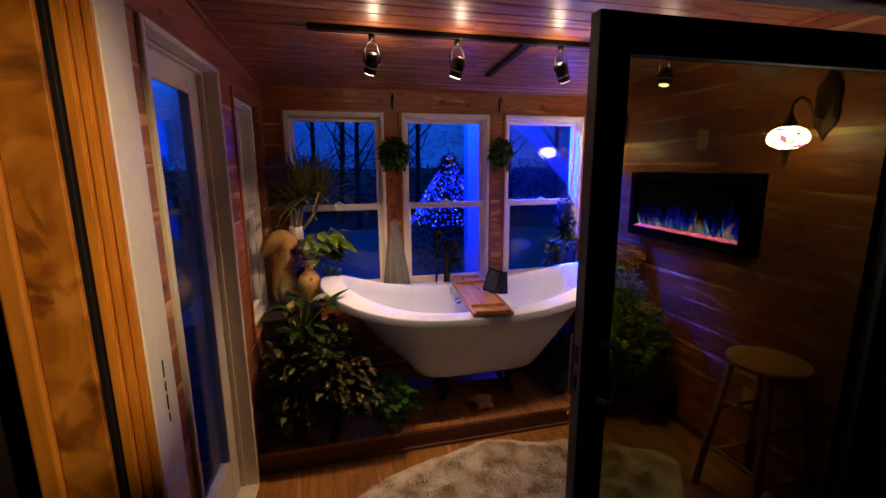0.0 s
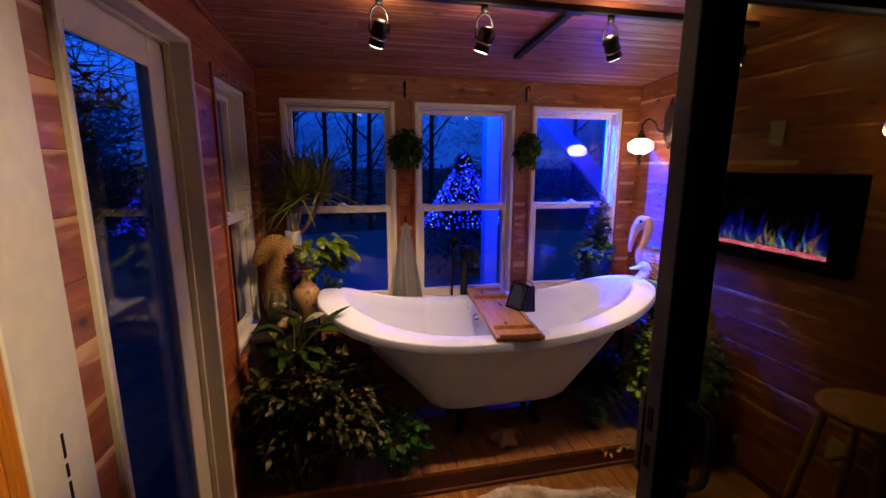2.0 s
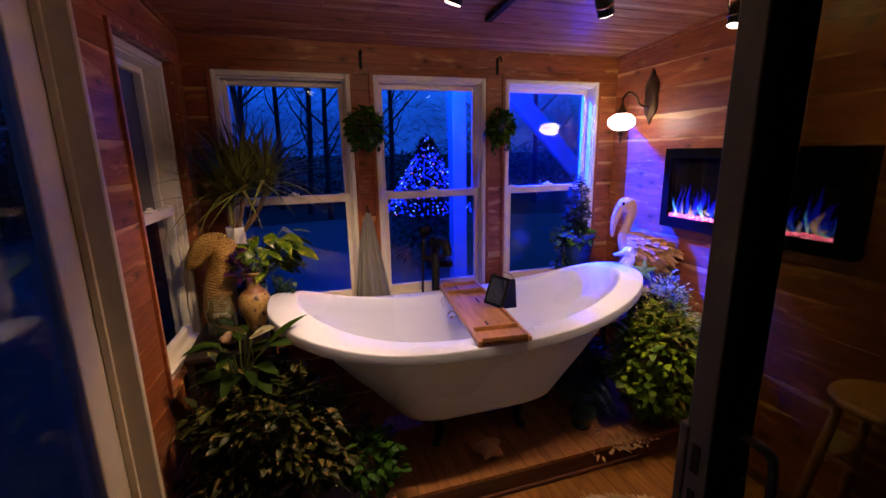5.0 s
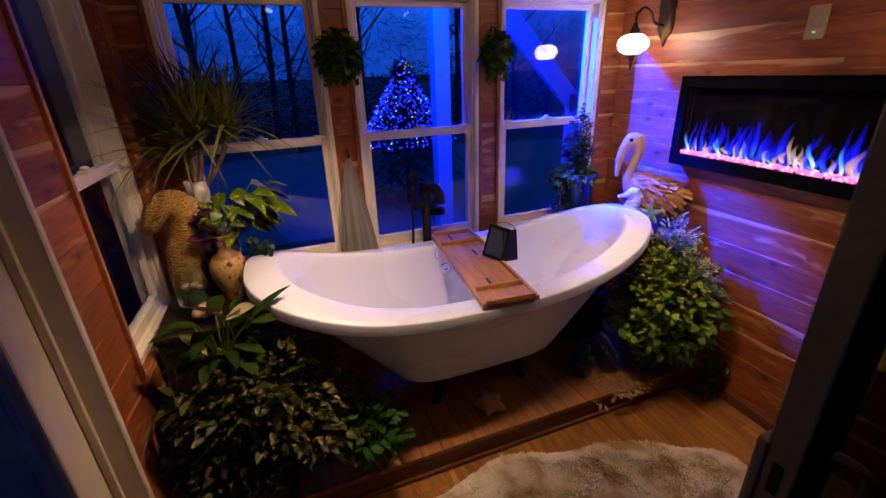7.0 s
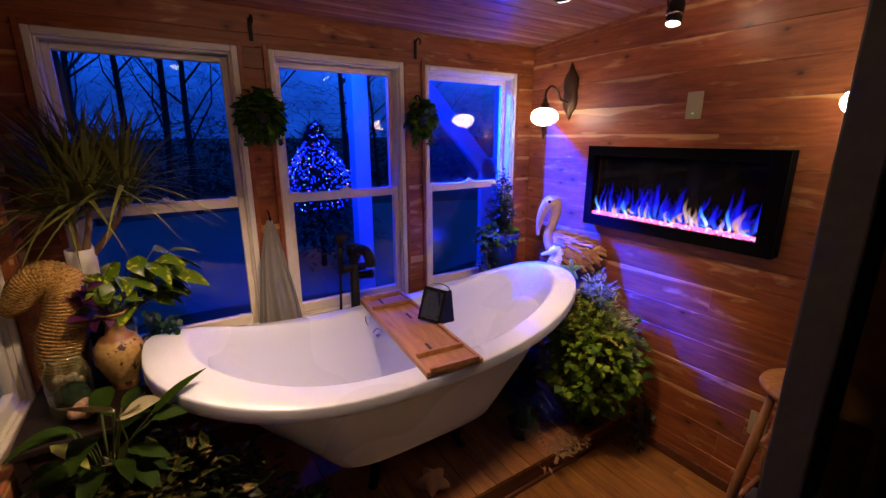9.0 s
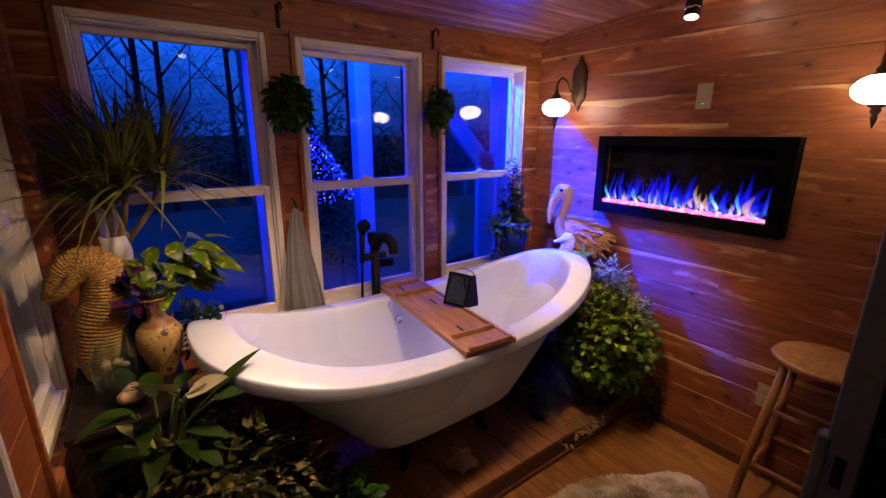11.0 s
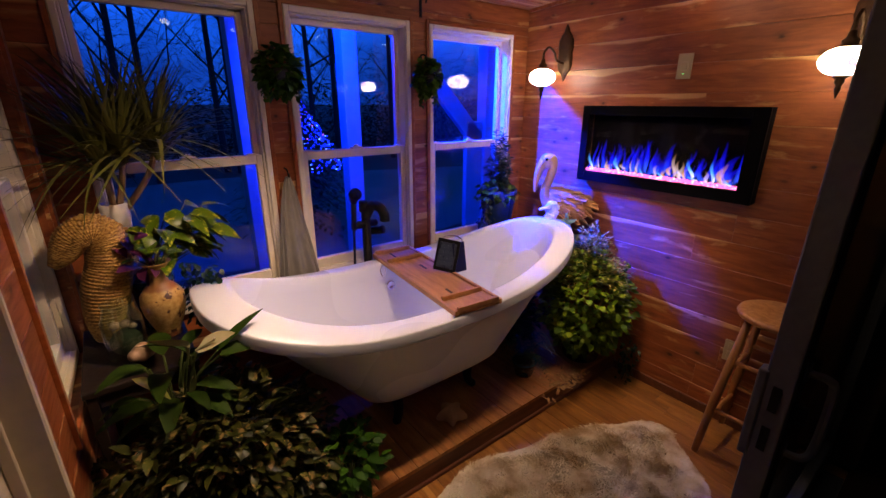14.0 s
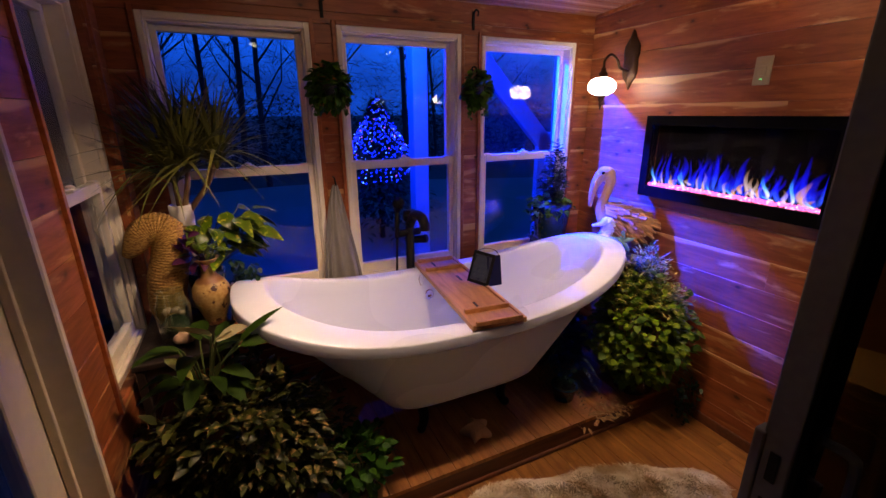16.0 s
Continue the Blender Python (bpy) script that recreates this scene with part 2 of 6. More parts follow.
TRIM_WOOD = boards("fir_trim", (0.36, 0.115, 0.010), (0.52, 0.185, 0.018), (0.58, 0.23, 0.03), 0.09, rough=0.35, sap=0.3, along="z", knots=False, coat=0.2)
BAMBOO = boards("bamboo", (0.34, 0.15, 0.05), (0.52, 0.26, 0.10), (0.6, 0.35, 0.16), 0.05, rough=0.38, sap=0.2, along="y", knots=False)
STOOL_WOOD = boards("stool_wood", (0.24, 0.10, 0.025), (0.40, 0.19, 0.055), (0.46, 0.25, 0.09), 0.08, rough=0.45, sap=0.2, along="z", knots=False)
DRIFTWOOD = boards("driftwood", (0.28, 0.13, 0.035), (0.48, 0.26, 0.08), (0.60, 0.38, 0.15), 0.05, rough=0.7, sap=0.4, island=True, knots=False)
CARVED = plain("carved_pale_wood", (0.50, 0.31, 0.11), 0.55, scale=20, vary=0.15, relief=0.3)
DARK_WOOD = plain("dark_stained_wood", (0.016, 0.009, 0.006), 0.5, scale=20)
# near floor: low light put into the colour, no stain on the wood
FLOOR_DIM = plain("dimmed_near_floor", (0.022, 0.013, 0.007), 0.85, scale=14, vary=0.3, relief=0.2, spec=0.08)
VINYL = plain("white_vinyl", (0.80, 0.73, 0.58), 0.35, scale=8, vary=0.08, relief=0.05)
PAINT = plain("worn_cream_paint", (0.66, 0.58, 0.42), 0.45, scale=6, vary=0.14, relief=0.12)
# plaster darkened in its colour so the door glass mirrors a dim room
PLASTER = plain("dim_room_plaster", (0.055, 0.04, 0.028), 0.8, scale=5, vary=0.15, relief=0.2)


def enamel():
    """Smooth white acrylic: even colour, gloss that wanders a little over the large forms."""
    n = Nodes("white_acrylic")
    big = n.add("TexNoise", Scale=1.4, Detail=1)
    n.link(n.add("TexCoord").outputs["Object"], big.inputs["Vector"])
    n.set(Base_Color=n.ramp(big.outputs[0], [(0.3, (0.71, 0.75, 0.83)), (0.7, (0.74, 0.78, 0.86))]), Roughness=n.ramp(big.outputs[0], [(0.3, (0.26,) * 3), (0.7, (0.32,) * 3)]))
    return n.mat


ACRYLIC = enamel()
BLACK = plain("matt_black_metal", (0.006, 0.006, 0.006), 0.55, scale=30, vary=0.2, relief=0.05, spec=0.25)
BLACK_GLOSS = plain("black_gloss", (0.0025, 0.0025, 0.003), 0.4, scale=20, vary=0.1, relief=0.0, spec=0.04)
BLACK_FELT = plain("black_back", (0.004, 0.004, 0.005), 0.9, scale=20, vary=0.1, relief=0.0, spec=0.1)
CHROME = plain("chrome", (0.75, 0.75, 0.76), 0.12, metal=1.0, scale=10, vary=0.05, relief=0.0)
BRONZE = plain("aged_bronze", (0.06, 0.030, 0.012), 0.5, metal=0.6, scale=60, vary=0.4, relief=0.4)
ALU_DARK = plain("bronzed_aluminium", (0.045, 0.046, 0.050), 0.7, metal=0.0, scale=14, vary=0.2, relief=0.08, spec=0.12)
ALU_PALE = plain("pale_door_metal", (0.13, 0.13, 0.135), 0.55, metal=0.0, scale=12, vary=0.25, relief=0.1, spec=0.25)
PLATE = plain("ivory_plastic", (0.46, 0.37, 0.19), 0.35, scale=10, vary=0.06, relief=0.03)
PANE = clear("window_glass", (0.93, 0.96, 0.98))
SLIDER_PANE = clear("tinted_door_glass", (0.46, 0.48, 0.33), grime=0.002)
JAR_GLASS = clear("jar_glass", (0.86, 0.93, 0.93), rough=0.06, ior=1.7)
FIRE_PANE = clear("fireplace_glass", (0.86, 0.86, 0.88), ior=1.22)
POT_DARK = plain("dark_glazed_pot", (0.03, 0.028, 0.03), 0.25, scale=10, vary=0.3)
NAVY_CASE = plain("navy_cover", (0.008, 0.010, 0.045), 0.55, scale=20, vary=0.2, relief=0.1, spec=0.2)
POT_BLUE = plain("blue_glazed_pot", (0.015, 0.04, 0.075), 0.14, scale=9, vary=0.5, coat=0.4)
POT_WHITE = plain("white_ceramic_pot", (0.66, 0.62, 0.54), 0.25, scale=8, vary=0.08)
POT_RED = plain("terracotta_pot", (0.28, 0.10, 0.05), 0.7, scale=14, vary=0.25)
SOIL = plain("potting_soil", (0.02, 0.014, 0.009), 0.95, scale=40, vary=0.5, relief=0.8, depth=0.004)
STEM = plain("green_stem", (0.07, 0.10, 0.025), 0.5, scale=30)
CANE = plain("woody_cane", (0.22, 0.14, 0.07), 0.7, scale=40, vary=0.3, relief=0.5)
LEAF_DARK = leafy("dark_variegated_leaf", (0.009, 0.015, 0.002), (0.08, 0.09, 0.014), edge=(0.25, 0.17, 0.06), rough=0.4, amount=0.06)
LEAF_GREEN = leafy("bright_green_leaf", (0.022, 0.085, 0.006), (0.12, 0.28, 0.012), rough=0.45)
LEAF_SMALL = leafy("deep_green_leaf", (0.010, 0.045, 0.004), (0.065, 0.17, 0.008), rough=0.5, spec=0.15)
LEAF_BUSH = leafy("round_bush_leaf", (0.035, 0.10, 0.004), (0.28, 0.40, 0.012), rough=0.45)
LEAF_FROST = leafy("pale_variegated_leaf", (0.11, 0.15, 0.015), (0.36, 0.37, 0.06), edge=(0.46, 0.44, 0.11), rough=0.5, amount=0.2)
LEAF_STRAP = leafy("strap_leaf", (0.035, 0.045, 0.008), (0.26, 0.25, 0.05), rough=0.45)
LEAF_LILY = leafy("lily_leaf", (0.005, 0.020, 0.002), (0.05, 0.095, 0.005), rough=0.6, spec=0.1)
LEAF_YELLOW = leafy("yellowing_leaf", (0.30, 0.30, 0.05), (0.42, 0.42, 0.10), rough=0.4)
LEAF_POTHOS = leafy("pothos_leaf", (0.018, 0.06, 0.003), (0.16, 0.24, 0.008), edge=(0.38, 0.40, 0.03), rough=0.28, amount=0.06)
LEAF_FERN = leafy("dark_fern_leaf", (0.008, 0.03, 0.014), (0.03, 0.07, 0.03), rough=0.45)
LEAF_PURPLE = leafy("purple_leaf", (0.05, 0.008, 0.04), (0.12, 0.02, 0.08), rough=0.4)
LEAF_DRY = leafy("dry_leaf", (0.22, 0.12, 0.05), (0.45, 0.28, 0.13), rough=0.8)
PETAL = leafy("cream_spathe", (0.50, 0.46, 0.24), (0.62, 0.58, 0.36), rough=0.4)
TOWEL = plain("grey_towel_cloth", (0.21, 0.195, 0.17), 0.95, scale=60, vary=0.15, relief=0.9, depth=0.003)


def woven():
    n = Nodes("woven_rattan")
    co = n.add("TexCoord").outputs["Object"]
    rope = n.add("TexWave", Scale=24.0, Distortion=9.0, Detail=3.0, Detail_Scale=3.0)
    rope.bands_direction = "Z"
    n.link(co, rope.inputs["Vector"])
    fibre = n.add("TexNoise", Scale=120.0, Detail=5)
    n.link(co, fibre.inputs["Vector"])
    col = n.ramp(rope.outputs["Color"], [(0.02, (0.26, 0.12, 0.02)), (0.25, (0.50, 0.27, 0.05)), (0.9, (0.62, 0.36, 0.085))])
    n.set(Base_Color=n.mix(0.4, col, fibre.outputs[0], "MULTIPLY"), Roughness=0.65)
    n.bump(rope.outputs["Color"], 0.5, 0.003)
    return n.mat


RATTAN = woven()

SHELL = plain("sea_shell", (0.42, 0.28, 0.17), 0.35, scale=25, vary=0.3)
WHITE_CAST = plain("white_cast_resin", (0.72, 0.70, 0.64), 0.5, scale=25, vary=0.1, relief=0.3)
TEAL = plain("teal_starfish", (0.24, 0.48, 0.46), 0.65, scale=50, vary=0.3, relief=0.6)
MOSS = plain("moss", (0.022, 0.036, 0.010), 0.95, scale=60, vary=0.5, relief=0.8, depth=0.004)
SCREEN = plain("dark_screen", (0.035, 0.045, 0.075), 0.3, scale=10, vary=0.2, relief=0.0)
SCREEN_TILE = glow("dim_screen_picture", (0.03, 0.038, 0.055), 0.35)
STAR_CUSHION = plain("tan_star_cloth", (0.46, 0.27, 0.13), 0.85, scale=50, vary=0.3, relief=0.5)
GLOBE = glow("sconce_globe", None, 34.0, mosaic=46.0)
EMBER = glow("ember_crystal", (1.0, 0.15, 0.46), 2.4)
EMBER_PALE = glow("pale_crystal", (1.0, 0.42, 0.80), 3.2)
FLAME_BLUE = glow("blue_flame", [(0.04, 0.12, 1.0), (0.01, 0.012, 1.0), (0.01, 0.0, 0.9)], 2.6, fade=0.42)
FLAME_CYAN = glow("pale_blue_flame", [(0.9, 0.75, 1.0), (0.10, 0.45, 1.0), (0.0, 0.03, 0.9)], 2.6, fade=1.0)
FLAME_WARM = glow("warm_flame", [(1.0, 0.55, 0.75), (1.0, 0.72, 0.70), (0.8, 0.35, 0.10)], 2.1, fade=0.48)
FLAME_AMBER = glow("amber_flame", [(1.0, 0.6, 0.5), (1.0, 0.45, 0.05), (0.6, 0.2, 0.0)], 1.8, fade=0.75)
LENS = glow("spot_lens", (1.0, 0.8, 0.5), 6.0)
LED = glow("green_led", (0.2, 1.0, 0.3), 1.5)
BULB_BLUE = glow("blue_fairy_light", (0.002, 0.012, 1.0), 12.0)
BULB_MIXED = glow("white_fairy_light", (0.12, 0.32, 1.0), 7.0)
BULB_RED = glow("red_fairy_light", (1.0, 0.12, 0.4), 2.5)
LAMP_PANEL = glow("ceiling_lamp_glass", (1.0, 0.6, 0.3), 3.0)
FLOOD_FACE = glow("blue_flood_lens", (0.02, 0.05, 1.0), 12.0)
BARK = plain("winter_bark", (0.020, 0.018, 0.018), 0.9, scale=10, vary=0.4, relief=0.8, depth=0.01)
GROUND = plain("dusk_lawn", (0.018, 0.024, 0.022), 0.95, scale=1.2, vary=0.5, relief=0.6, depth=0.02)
DRIVE = plain("pale_gravel_drive", (0.11, 0.13, 0.14), 0.95, scale=3, vary=0.2, relief=0.5, depth=0.01)
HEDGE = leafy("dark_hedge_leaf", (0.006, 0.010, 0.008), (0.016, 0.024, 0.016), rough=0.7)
NEEDLE = leafy("spruce_needles", (0.010, 0.03, 0.02), (0.03, 0.06, 0.04), rough=0.5)
POST_PAINT = plain("painted_post", (0.30, 0.36, 0.46), 0.6, scale=8, vary=0.12, relief=0.2)


def burl():
    n = Nodes("burl_veneer")
    co = n.add("TexCoord").outputs["Object"]
    warp = n.add("TexNoise", Scale=3.2, Detail=5, Distortion=1.6)
    n.link(co, warp.inputs["Vector"])
    wave = n.add("TexNoise", Scale=6.0, Detail=8, Distortion=1.4)
    n.link(co, wave.inputs["Vector"])
    base = n.ramp(wave.outputs[0], [(0.32, (0.24, 0.066, 0.006)), (0.5, (0.43, 0.145, 0.013)), (0.68, (0.58, 0.23, 0.035))])
    eyes = n.ramp(n.math("ADD", warp.outputs[0], n.math("MULTIPLY", wave.outputs[0], 0.25)), [(0.66, (0, 0, 0)), (0.70, (0.55, 0.55, 0.55)), (0.76, (0.95, 0.95, 0.95))])
    n.set(Base_Color=n.mix(eyes, base, (0.13, 0.034, 0.005)), Roughness=0.35, Coat_Weight=0.15)
    n.bump(wave.outputs[0], 0.1, 0.001)
    return n.mat


BURL = burl()


def vase_glaze():
    n = Nodes("flowered_cream_glaze")
    co = n.add("TexCoord").outputs["Object"]
    cell = n.add("TexVoronoi", Scale=23.0)
    n.link(co, cell.inputs["Vector"])
    fine = n.add("TexNoise", Scale=95.0, Detail=4)
    n.link(co, fine.inputs["Vector"])
    sep = n.add("SeparateXYZ")
    n.link(co, sep.inputs[0])
    cream = n.ramp(fine.outputs[0], [(0.3, (0.34, 0.18, 0.045)), (0.7, (0.52, 0.35, 0.125))])
    bloom = n.ramp(n.math("ADD", cell.outputs["Distance"], n.math("MULTIPLY", fine.outputs[0], 0.9)), [(0.72, (1, 1, 1)), (0.78, (0, 0, 0))])
    pick = n.add("SeparateColor")
    n.link(cell.outputs["Color"], pick.inputs[0])
    some = n.math("LESS_THAN", pick.outputs[0], 0.55)
    col = n.mix(n.math("MULTIPLY", bloom, some), cream, (0.055, 0.014, 0.010))
    band = n.ramp(sep.outputs[2], [(0.0, (0.8,) * 3), (0.012, (0.8,) * 3), (0.02, (0, 0, 0)), (0.175, (0, 0, 0)), (0.182, (0.9,) * 3), (0.21, (0.6,) * 3), (0.225, (0, 0, 0))])
    n.set(Base_Color=n.mix(band, col, (0.20, 0.07, 0.025)), Roughness=0.5, Coat_Weight=0.05)
    return n.mat


VASE = vase_glaze()


def wool():
    n = Nodes("sheepskin_wool")
    co = n.add("TexCoord").outputs["Object"]
    big = n.add("TexNoise", Scale=7.5, Detail=3)
    n.link(co, big.inputs["Vector"])
    rand = n.add("NewGeometry").outputs["Random Per Island"]
    base = n.ramp(big.outputs[0], [(0.36, (0.44, 0.31, 0.16)), (0.48, (0.74, 0.63, 0.43)), (0.60, (0.88, 0.81, 0.65))])
    n.set(Base_Color=n.mix(0.35, base, n.ramp(rand, [(0, (0.72, 0.66, 0.58)), (1, (1, 1, 1))]), "MULTIPLY"), Roughness=0.9)
    return n.mat


WOOL = wool()


def screen_mesh(name, open_share, scatter):
    """Fine netting added to veil a view: lets a share of the light pass, scatters a little of what strikes it."""
    n = Nodes(name)
    thin = n.add("BsdfTransparent", Color=(open_share, open_share, open_share, 1))
    cloth = n.add("BsdfTranslucent", Color=(0.5, 0.5, 0.5, 1))
    co = n.add("TexCoord").outputs["Object"]
    dust = n.add("TexNoise", Scale=5.0, Detail=5)
    n.link(co, dust.inputs["Vector"])
    mixer = n.add("MixShader")
    n.link(n.math("MULTIPLY", dust.outputs[0], scatter), mixer.inputs[0])
    n.link(thin.outputs[0], mixer.inputs[1])
    n.link(cloth.outputs[0], mixer.inputs[2])
    n.link(mixer.outputs[0], n.out.inputs["Surface"])
    return n.mat


# netting added over window 3 for the blue haze in its glass
NETTING = screen_mesh("haze_netting", 0.9, 0.005)
# unseen sheet added outside window 4, only to darken what shows through it
DIMMING_SHEET = screen_mesh("dimming_sheet", 0.22, 0.05)


# ---- mesh helpers ----
def linked(name, bm, material, smooth=False):
    me = bpy.data.meshes.new(name)
    bm.to_mesh(me)
    bm.free()
    for m in material if isinstance(material, (list, tuple)) else [material]:
        me.materials.append(m)
    if smooth:
        for p in me.polygons:
            p.use_smooth = True
    return me


def part(name, bm, material, parent, label="", smooth=False):
    """One mesh object under a thing or a part, in its parent's own coordinates."""
    ob = new(name, linked(name, bm, material, smooth))
    ob.parent = parent
    return tagged(ob, label)


def again(name, me, parent, m):
    """One more object on the same mesh."""
    ob = new(name, me)
    ob.parent = parent
    ob.matrix_basis = m
    return ob


def thing(name, at, label, category, group="", turn=0.0, kind=""):
    ob = new(name)
    ob.matrix_basis = pose(*at, 0, 0, turn)
    ob.empty_display_size = 0.05
    return tagged(ob, label, category, group, kind)


def box(bm, lo, hi):
    vs = [bm.verts.new((x, y, z)) for x in (lo[0], hi[0]) for y in (lo[1], hi[1]) for z in (lo[2], hi[2])]
    for f in ((0, 1, 3, 2), (4, 6, 7, 5), (0, 4, 5, 1), (2, 3, 7, 6), (0, 2, 6, 4), (1, 5, 7, 3)):
        bm.faces.new([vs[k] for k in f])
    return bm


def rbox(lo, hi, r=0.004, seg=2):
    bm = box(bmesh.new(), lo, hi)
    bmesh.ops.recalc_face_normals(bm, faces=bm.faces)
    bmesh.ops.bevel(bm, geom=list(bm.edges), offset=r, segments=seg, affect="EDGES", profile=0.5)
    return bm


def rings(bm, loops, close_first=True, close_last=True, around=True):
    """Skin a list of closed loops of points."""
    made = [[bm.verts.new(p) for p in loop] for loop in loops]
    for a, b in zip(made, made[1:]):
        n = len(a)
        for k in range(n if around else n - 1):
            bm.faces.new((a[k], a[(k + 1) % n], b[(k + 1) % n], b[k]))
    if close_first:
        bm.faces.new(list(reversed(made[0])))
    if close_last:
        bm.faces.new(made[-1])
    return bm


def lathe(bm, profile, seg=24, at=(0, 0, 0), closed=True):
    loops = [[(at[0] + r * math.cos(2 * math.pi * k / seg), at[1] + r * math.sin(2 * math.pi * k / seg), at[2] + z) for k in range(seg)] for r, z in profile]
    return rings(bm, loops, closed, closed)


def tube(bm, pts, radius, seg=8):
    """A round rod along points; radius one number or one for each point."""
    pts = [Vector(p) for p in pts]
    rad = [radius] * len(pts) if isinstance(radius, (int, float)) else radius
    loops, side = [], None
    for k, p in enumerate(pts):
        d = (pts[min(k + 1, len(pts) - 1)] - pts[max(k - 1, 0)]).normalized()
        if side is None:
            side = d.orthogonal().normalized()
        side = (side - d * side.dot(d)).normalized()
        other = d.cross(side)
        loops.append([p + (side * math.cos(2 * math.pi * j / seg) + other * math.sin(2 * math.pi * j / seg)) * rad[k] for j in range(seg)])
    return rings(bm, loops)


def ball(bm, at, r, seg=12, rows=8, squash=(1, 1, 1)):
    loops = []
    for i in range(1, rows):
        a = math.pi * i / rows
        loops.append([(at[0] + r * squash[0] * math.sin(a) * math.cos(2 * math.pi * k / seg), at[1] + r * squash[1] * math.sin(a) * math.sin(2 * math.pi * k / seg),
                       at[2] - r * squash[2] * math.cos(a)) for k in range(seg)])
    return rings(bm, loops)


def curve_pts(points, n=12):
    """Smooth points through a few given ones."""
    p = [Vector(q) for q in points]
    p = [p[0] * 2 - p[1]] + p + [p[-1] * 2 - p[-2]]
    out = []
    for k in range(1, len(p) - 2):
        for j in range(n):
            t = j / n
            out.append(0.5 * ((2 * p[k]) + (p[k + 1] - p[k - 1]) * t + (2 * p[k - 1] - 5 * p[k] + 4 * p[k + 1] - p[k + 2]) * t * t
                              + (3 * p[k] - p[k - 1] - 3 * p[k + 1] + p[k + 2]) * t ** 3))
    return out + [p[-2]]


def plank(name, parent, material, o, u, v, length, width, thick=0.012, b=0.0018):
    """One board: length along u, width along v, its face out along u x v."""
    sec = [(0, 0), (0, thick - b), (b, thick), (width - b, thick), (width, thick - b), (width, 0)]
    vs = [(x, y, z) for x in (0, length) for y, z in sec]
    fs = [tuple(reversed(range(6))), tuple(range(6, 12))] + [(k, (k + 1) % 6, (k + 1) % 6 + 6, k + 6) for k in range(6)]
    me = bpy.data.meshes.new(name)
    me.from_pydata(vs, [], [tuple(reversed(f)) for f in fs])
    me.materials.append(material)
    u, v = Vector(u), Vector(v)
    m = Matrix.Translation(o) @ Matrix((u, v, u.cross(v))).transposed().to_4x4()
    return again(name, me, parent, m)


def free_spans(lo, hi, blocked):
    spans = [(lo, hi)]
    for a, b in blocked:
        spans = [s for x, y in spans for s in ((x, min(y, a)), (max(x, b), y)) if s[1] - s[0] > 0.004]
    return spans


def boarded_wall(name, label, o, u, length, height, holes, material, rng, thick=0.12, width=0.138, z0=0.0, shape="wall"):
    """A wall with real openings (u0, u1, z0, z1), its face towards u x z, clad in horizontal boards that butt at random."""
    u, up = Vector(u), Vector((0, 0, 1))
    nrm = u.cross(up)
    bm = bmesh.new()
    cuts = sorted({z0, height, *[h[2] for h in holes], *[h[3] for h in holes]})
    for za, zb in zip(cuts, cuts[1:]):
        for a, b in free_spans(0, length, [(h[0], h[1]) for h in holes if h[2] < zb - 1e-4 and h[3] > za + 1e-4]):
            p, q = Vector(o) + u * a + up * za - nrm * thick, Vector(o) + u * b + up * zb - nrm * 0.012
            box(bm, [min(x, y) for x, y in zip(p, q)], [max(x, y) for x, y in zip(p, q)])
    bmesh.ops.recalc_face_normals(bm, faces=bm.faces)
    wall = new(name, linked(name, bm, material))
    tagged(wall, label, shape, kind="structure")
    lines, z = [z0], z0
    while z < height - 0.03:
        z = min(height, z + width)
        lines.append(z)
    cuts = sorted({*lines, *[h[2] for h in holes if h[2] > z0], *[h[3] for h in holes if h[3] < height]})
    for za, zb in zip(cuts, cuts[1:]):
        if zb - za < 0.006:
            continue
        for a, b in free_spans(0, length, [(h[0], h[1]) for h in holes if h[2] < zb - 1e-4 and h[3] > za + 1e-4]):
            x = a
            while x < b - 1e-3:
                e = min(b, x + rng.uniform(1.1, 2.4))
                if b - e < 0.25:
                    e = b
                plank("board", wall, material, Vector(o) + u * (x + 0.0004) + up * (za + 0.0004) - nrm * 0.012, u, up, e - x - 0.0008, zb - za - 0.0008)
                x = e
    return wall


# ---- the large structure ----
LEFT, RIGHT, BACK, FRONT, TOP = -0.497, 2.02, 3.14, 1.235, 2.172
FRONT_LEFT = 1.33
# the left wall stands a little out of square: it turns about the far corner
SKEW = Matrix.Translation((LEFT, BACK, 0)) @ Matrix.Rotation(radians(-2.55), 4, "Z") @ Matrix.Translation((-LEFT, -BACK, 0))


def skewed(ob):
    ob.matrix_basis = SKEW @ ob.matrix_basis
    return ob


RISE = 0.070
DECK_Y, DECK_Z = 2.235, 0.125
rng = random.Random(4)
WIN_Z = (0.72, 2.016)
WINDOWS = [(-0.372, 0.300), (0.423, 1.090), (1.218, 1.878)]
boarded_wall("wall_back", "reddish cedar-boarded wall with three windows", (LEFT - 0.012, BACK, 0), (1, 0, 0), RIGHT - LEFT + 0.024, TOP,
             [(a - LEFT + 0.012, b - LEFT + 0.012, *WIN_Z) for a, b in WINDOWS], CEDAR, rng)
boarded_wall("wall_right", "cedar-boarded wall with pale sapwood streaks", (RIGHT, BACK, 0), (0, -1, 0), BACK - FRONT, TOP + 0.14, [], CEDAR, rng)
DOOR_Y, SIDE_Y = (1.45, 2.17), (2.40, 3.0)
SIDE_Z = (0.70, 2.016)
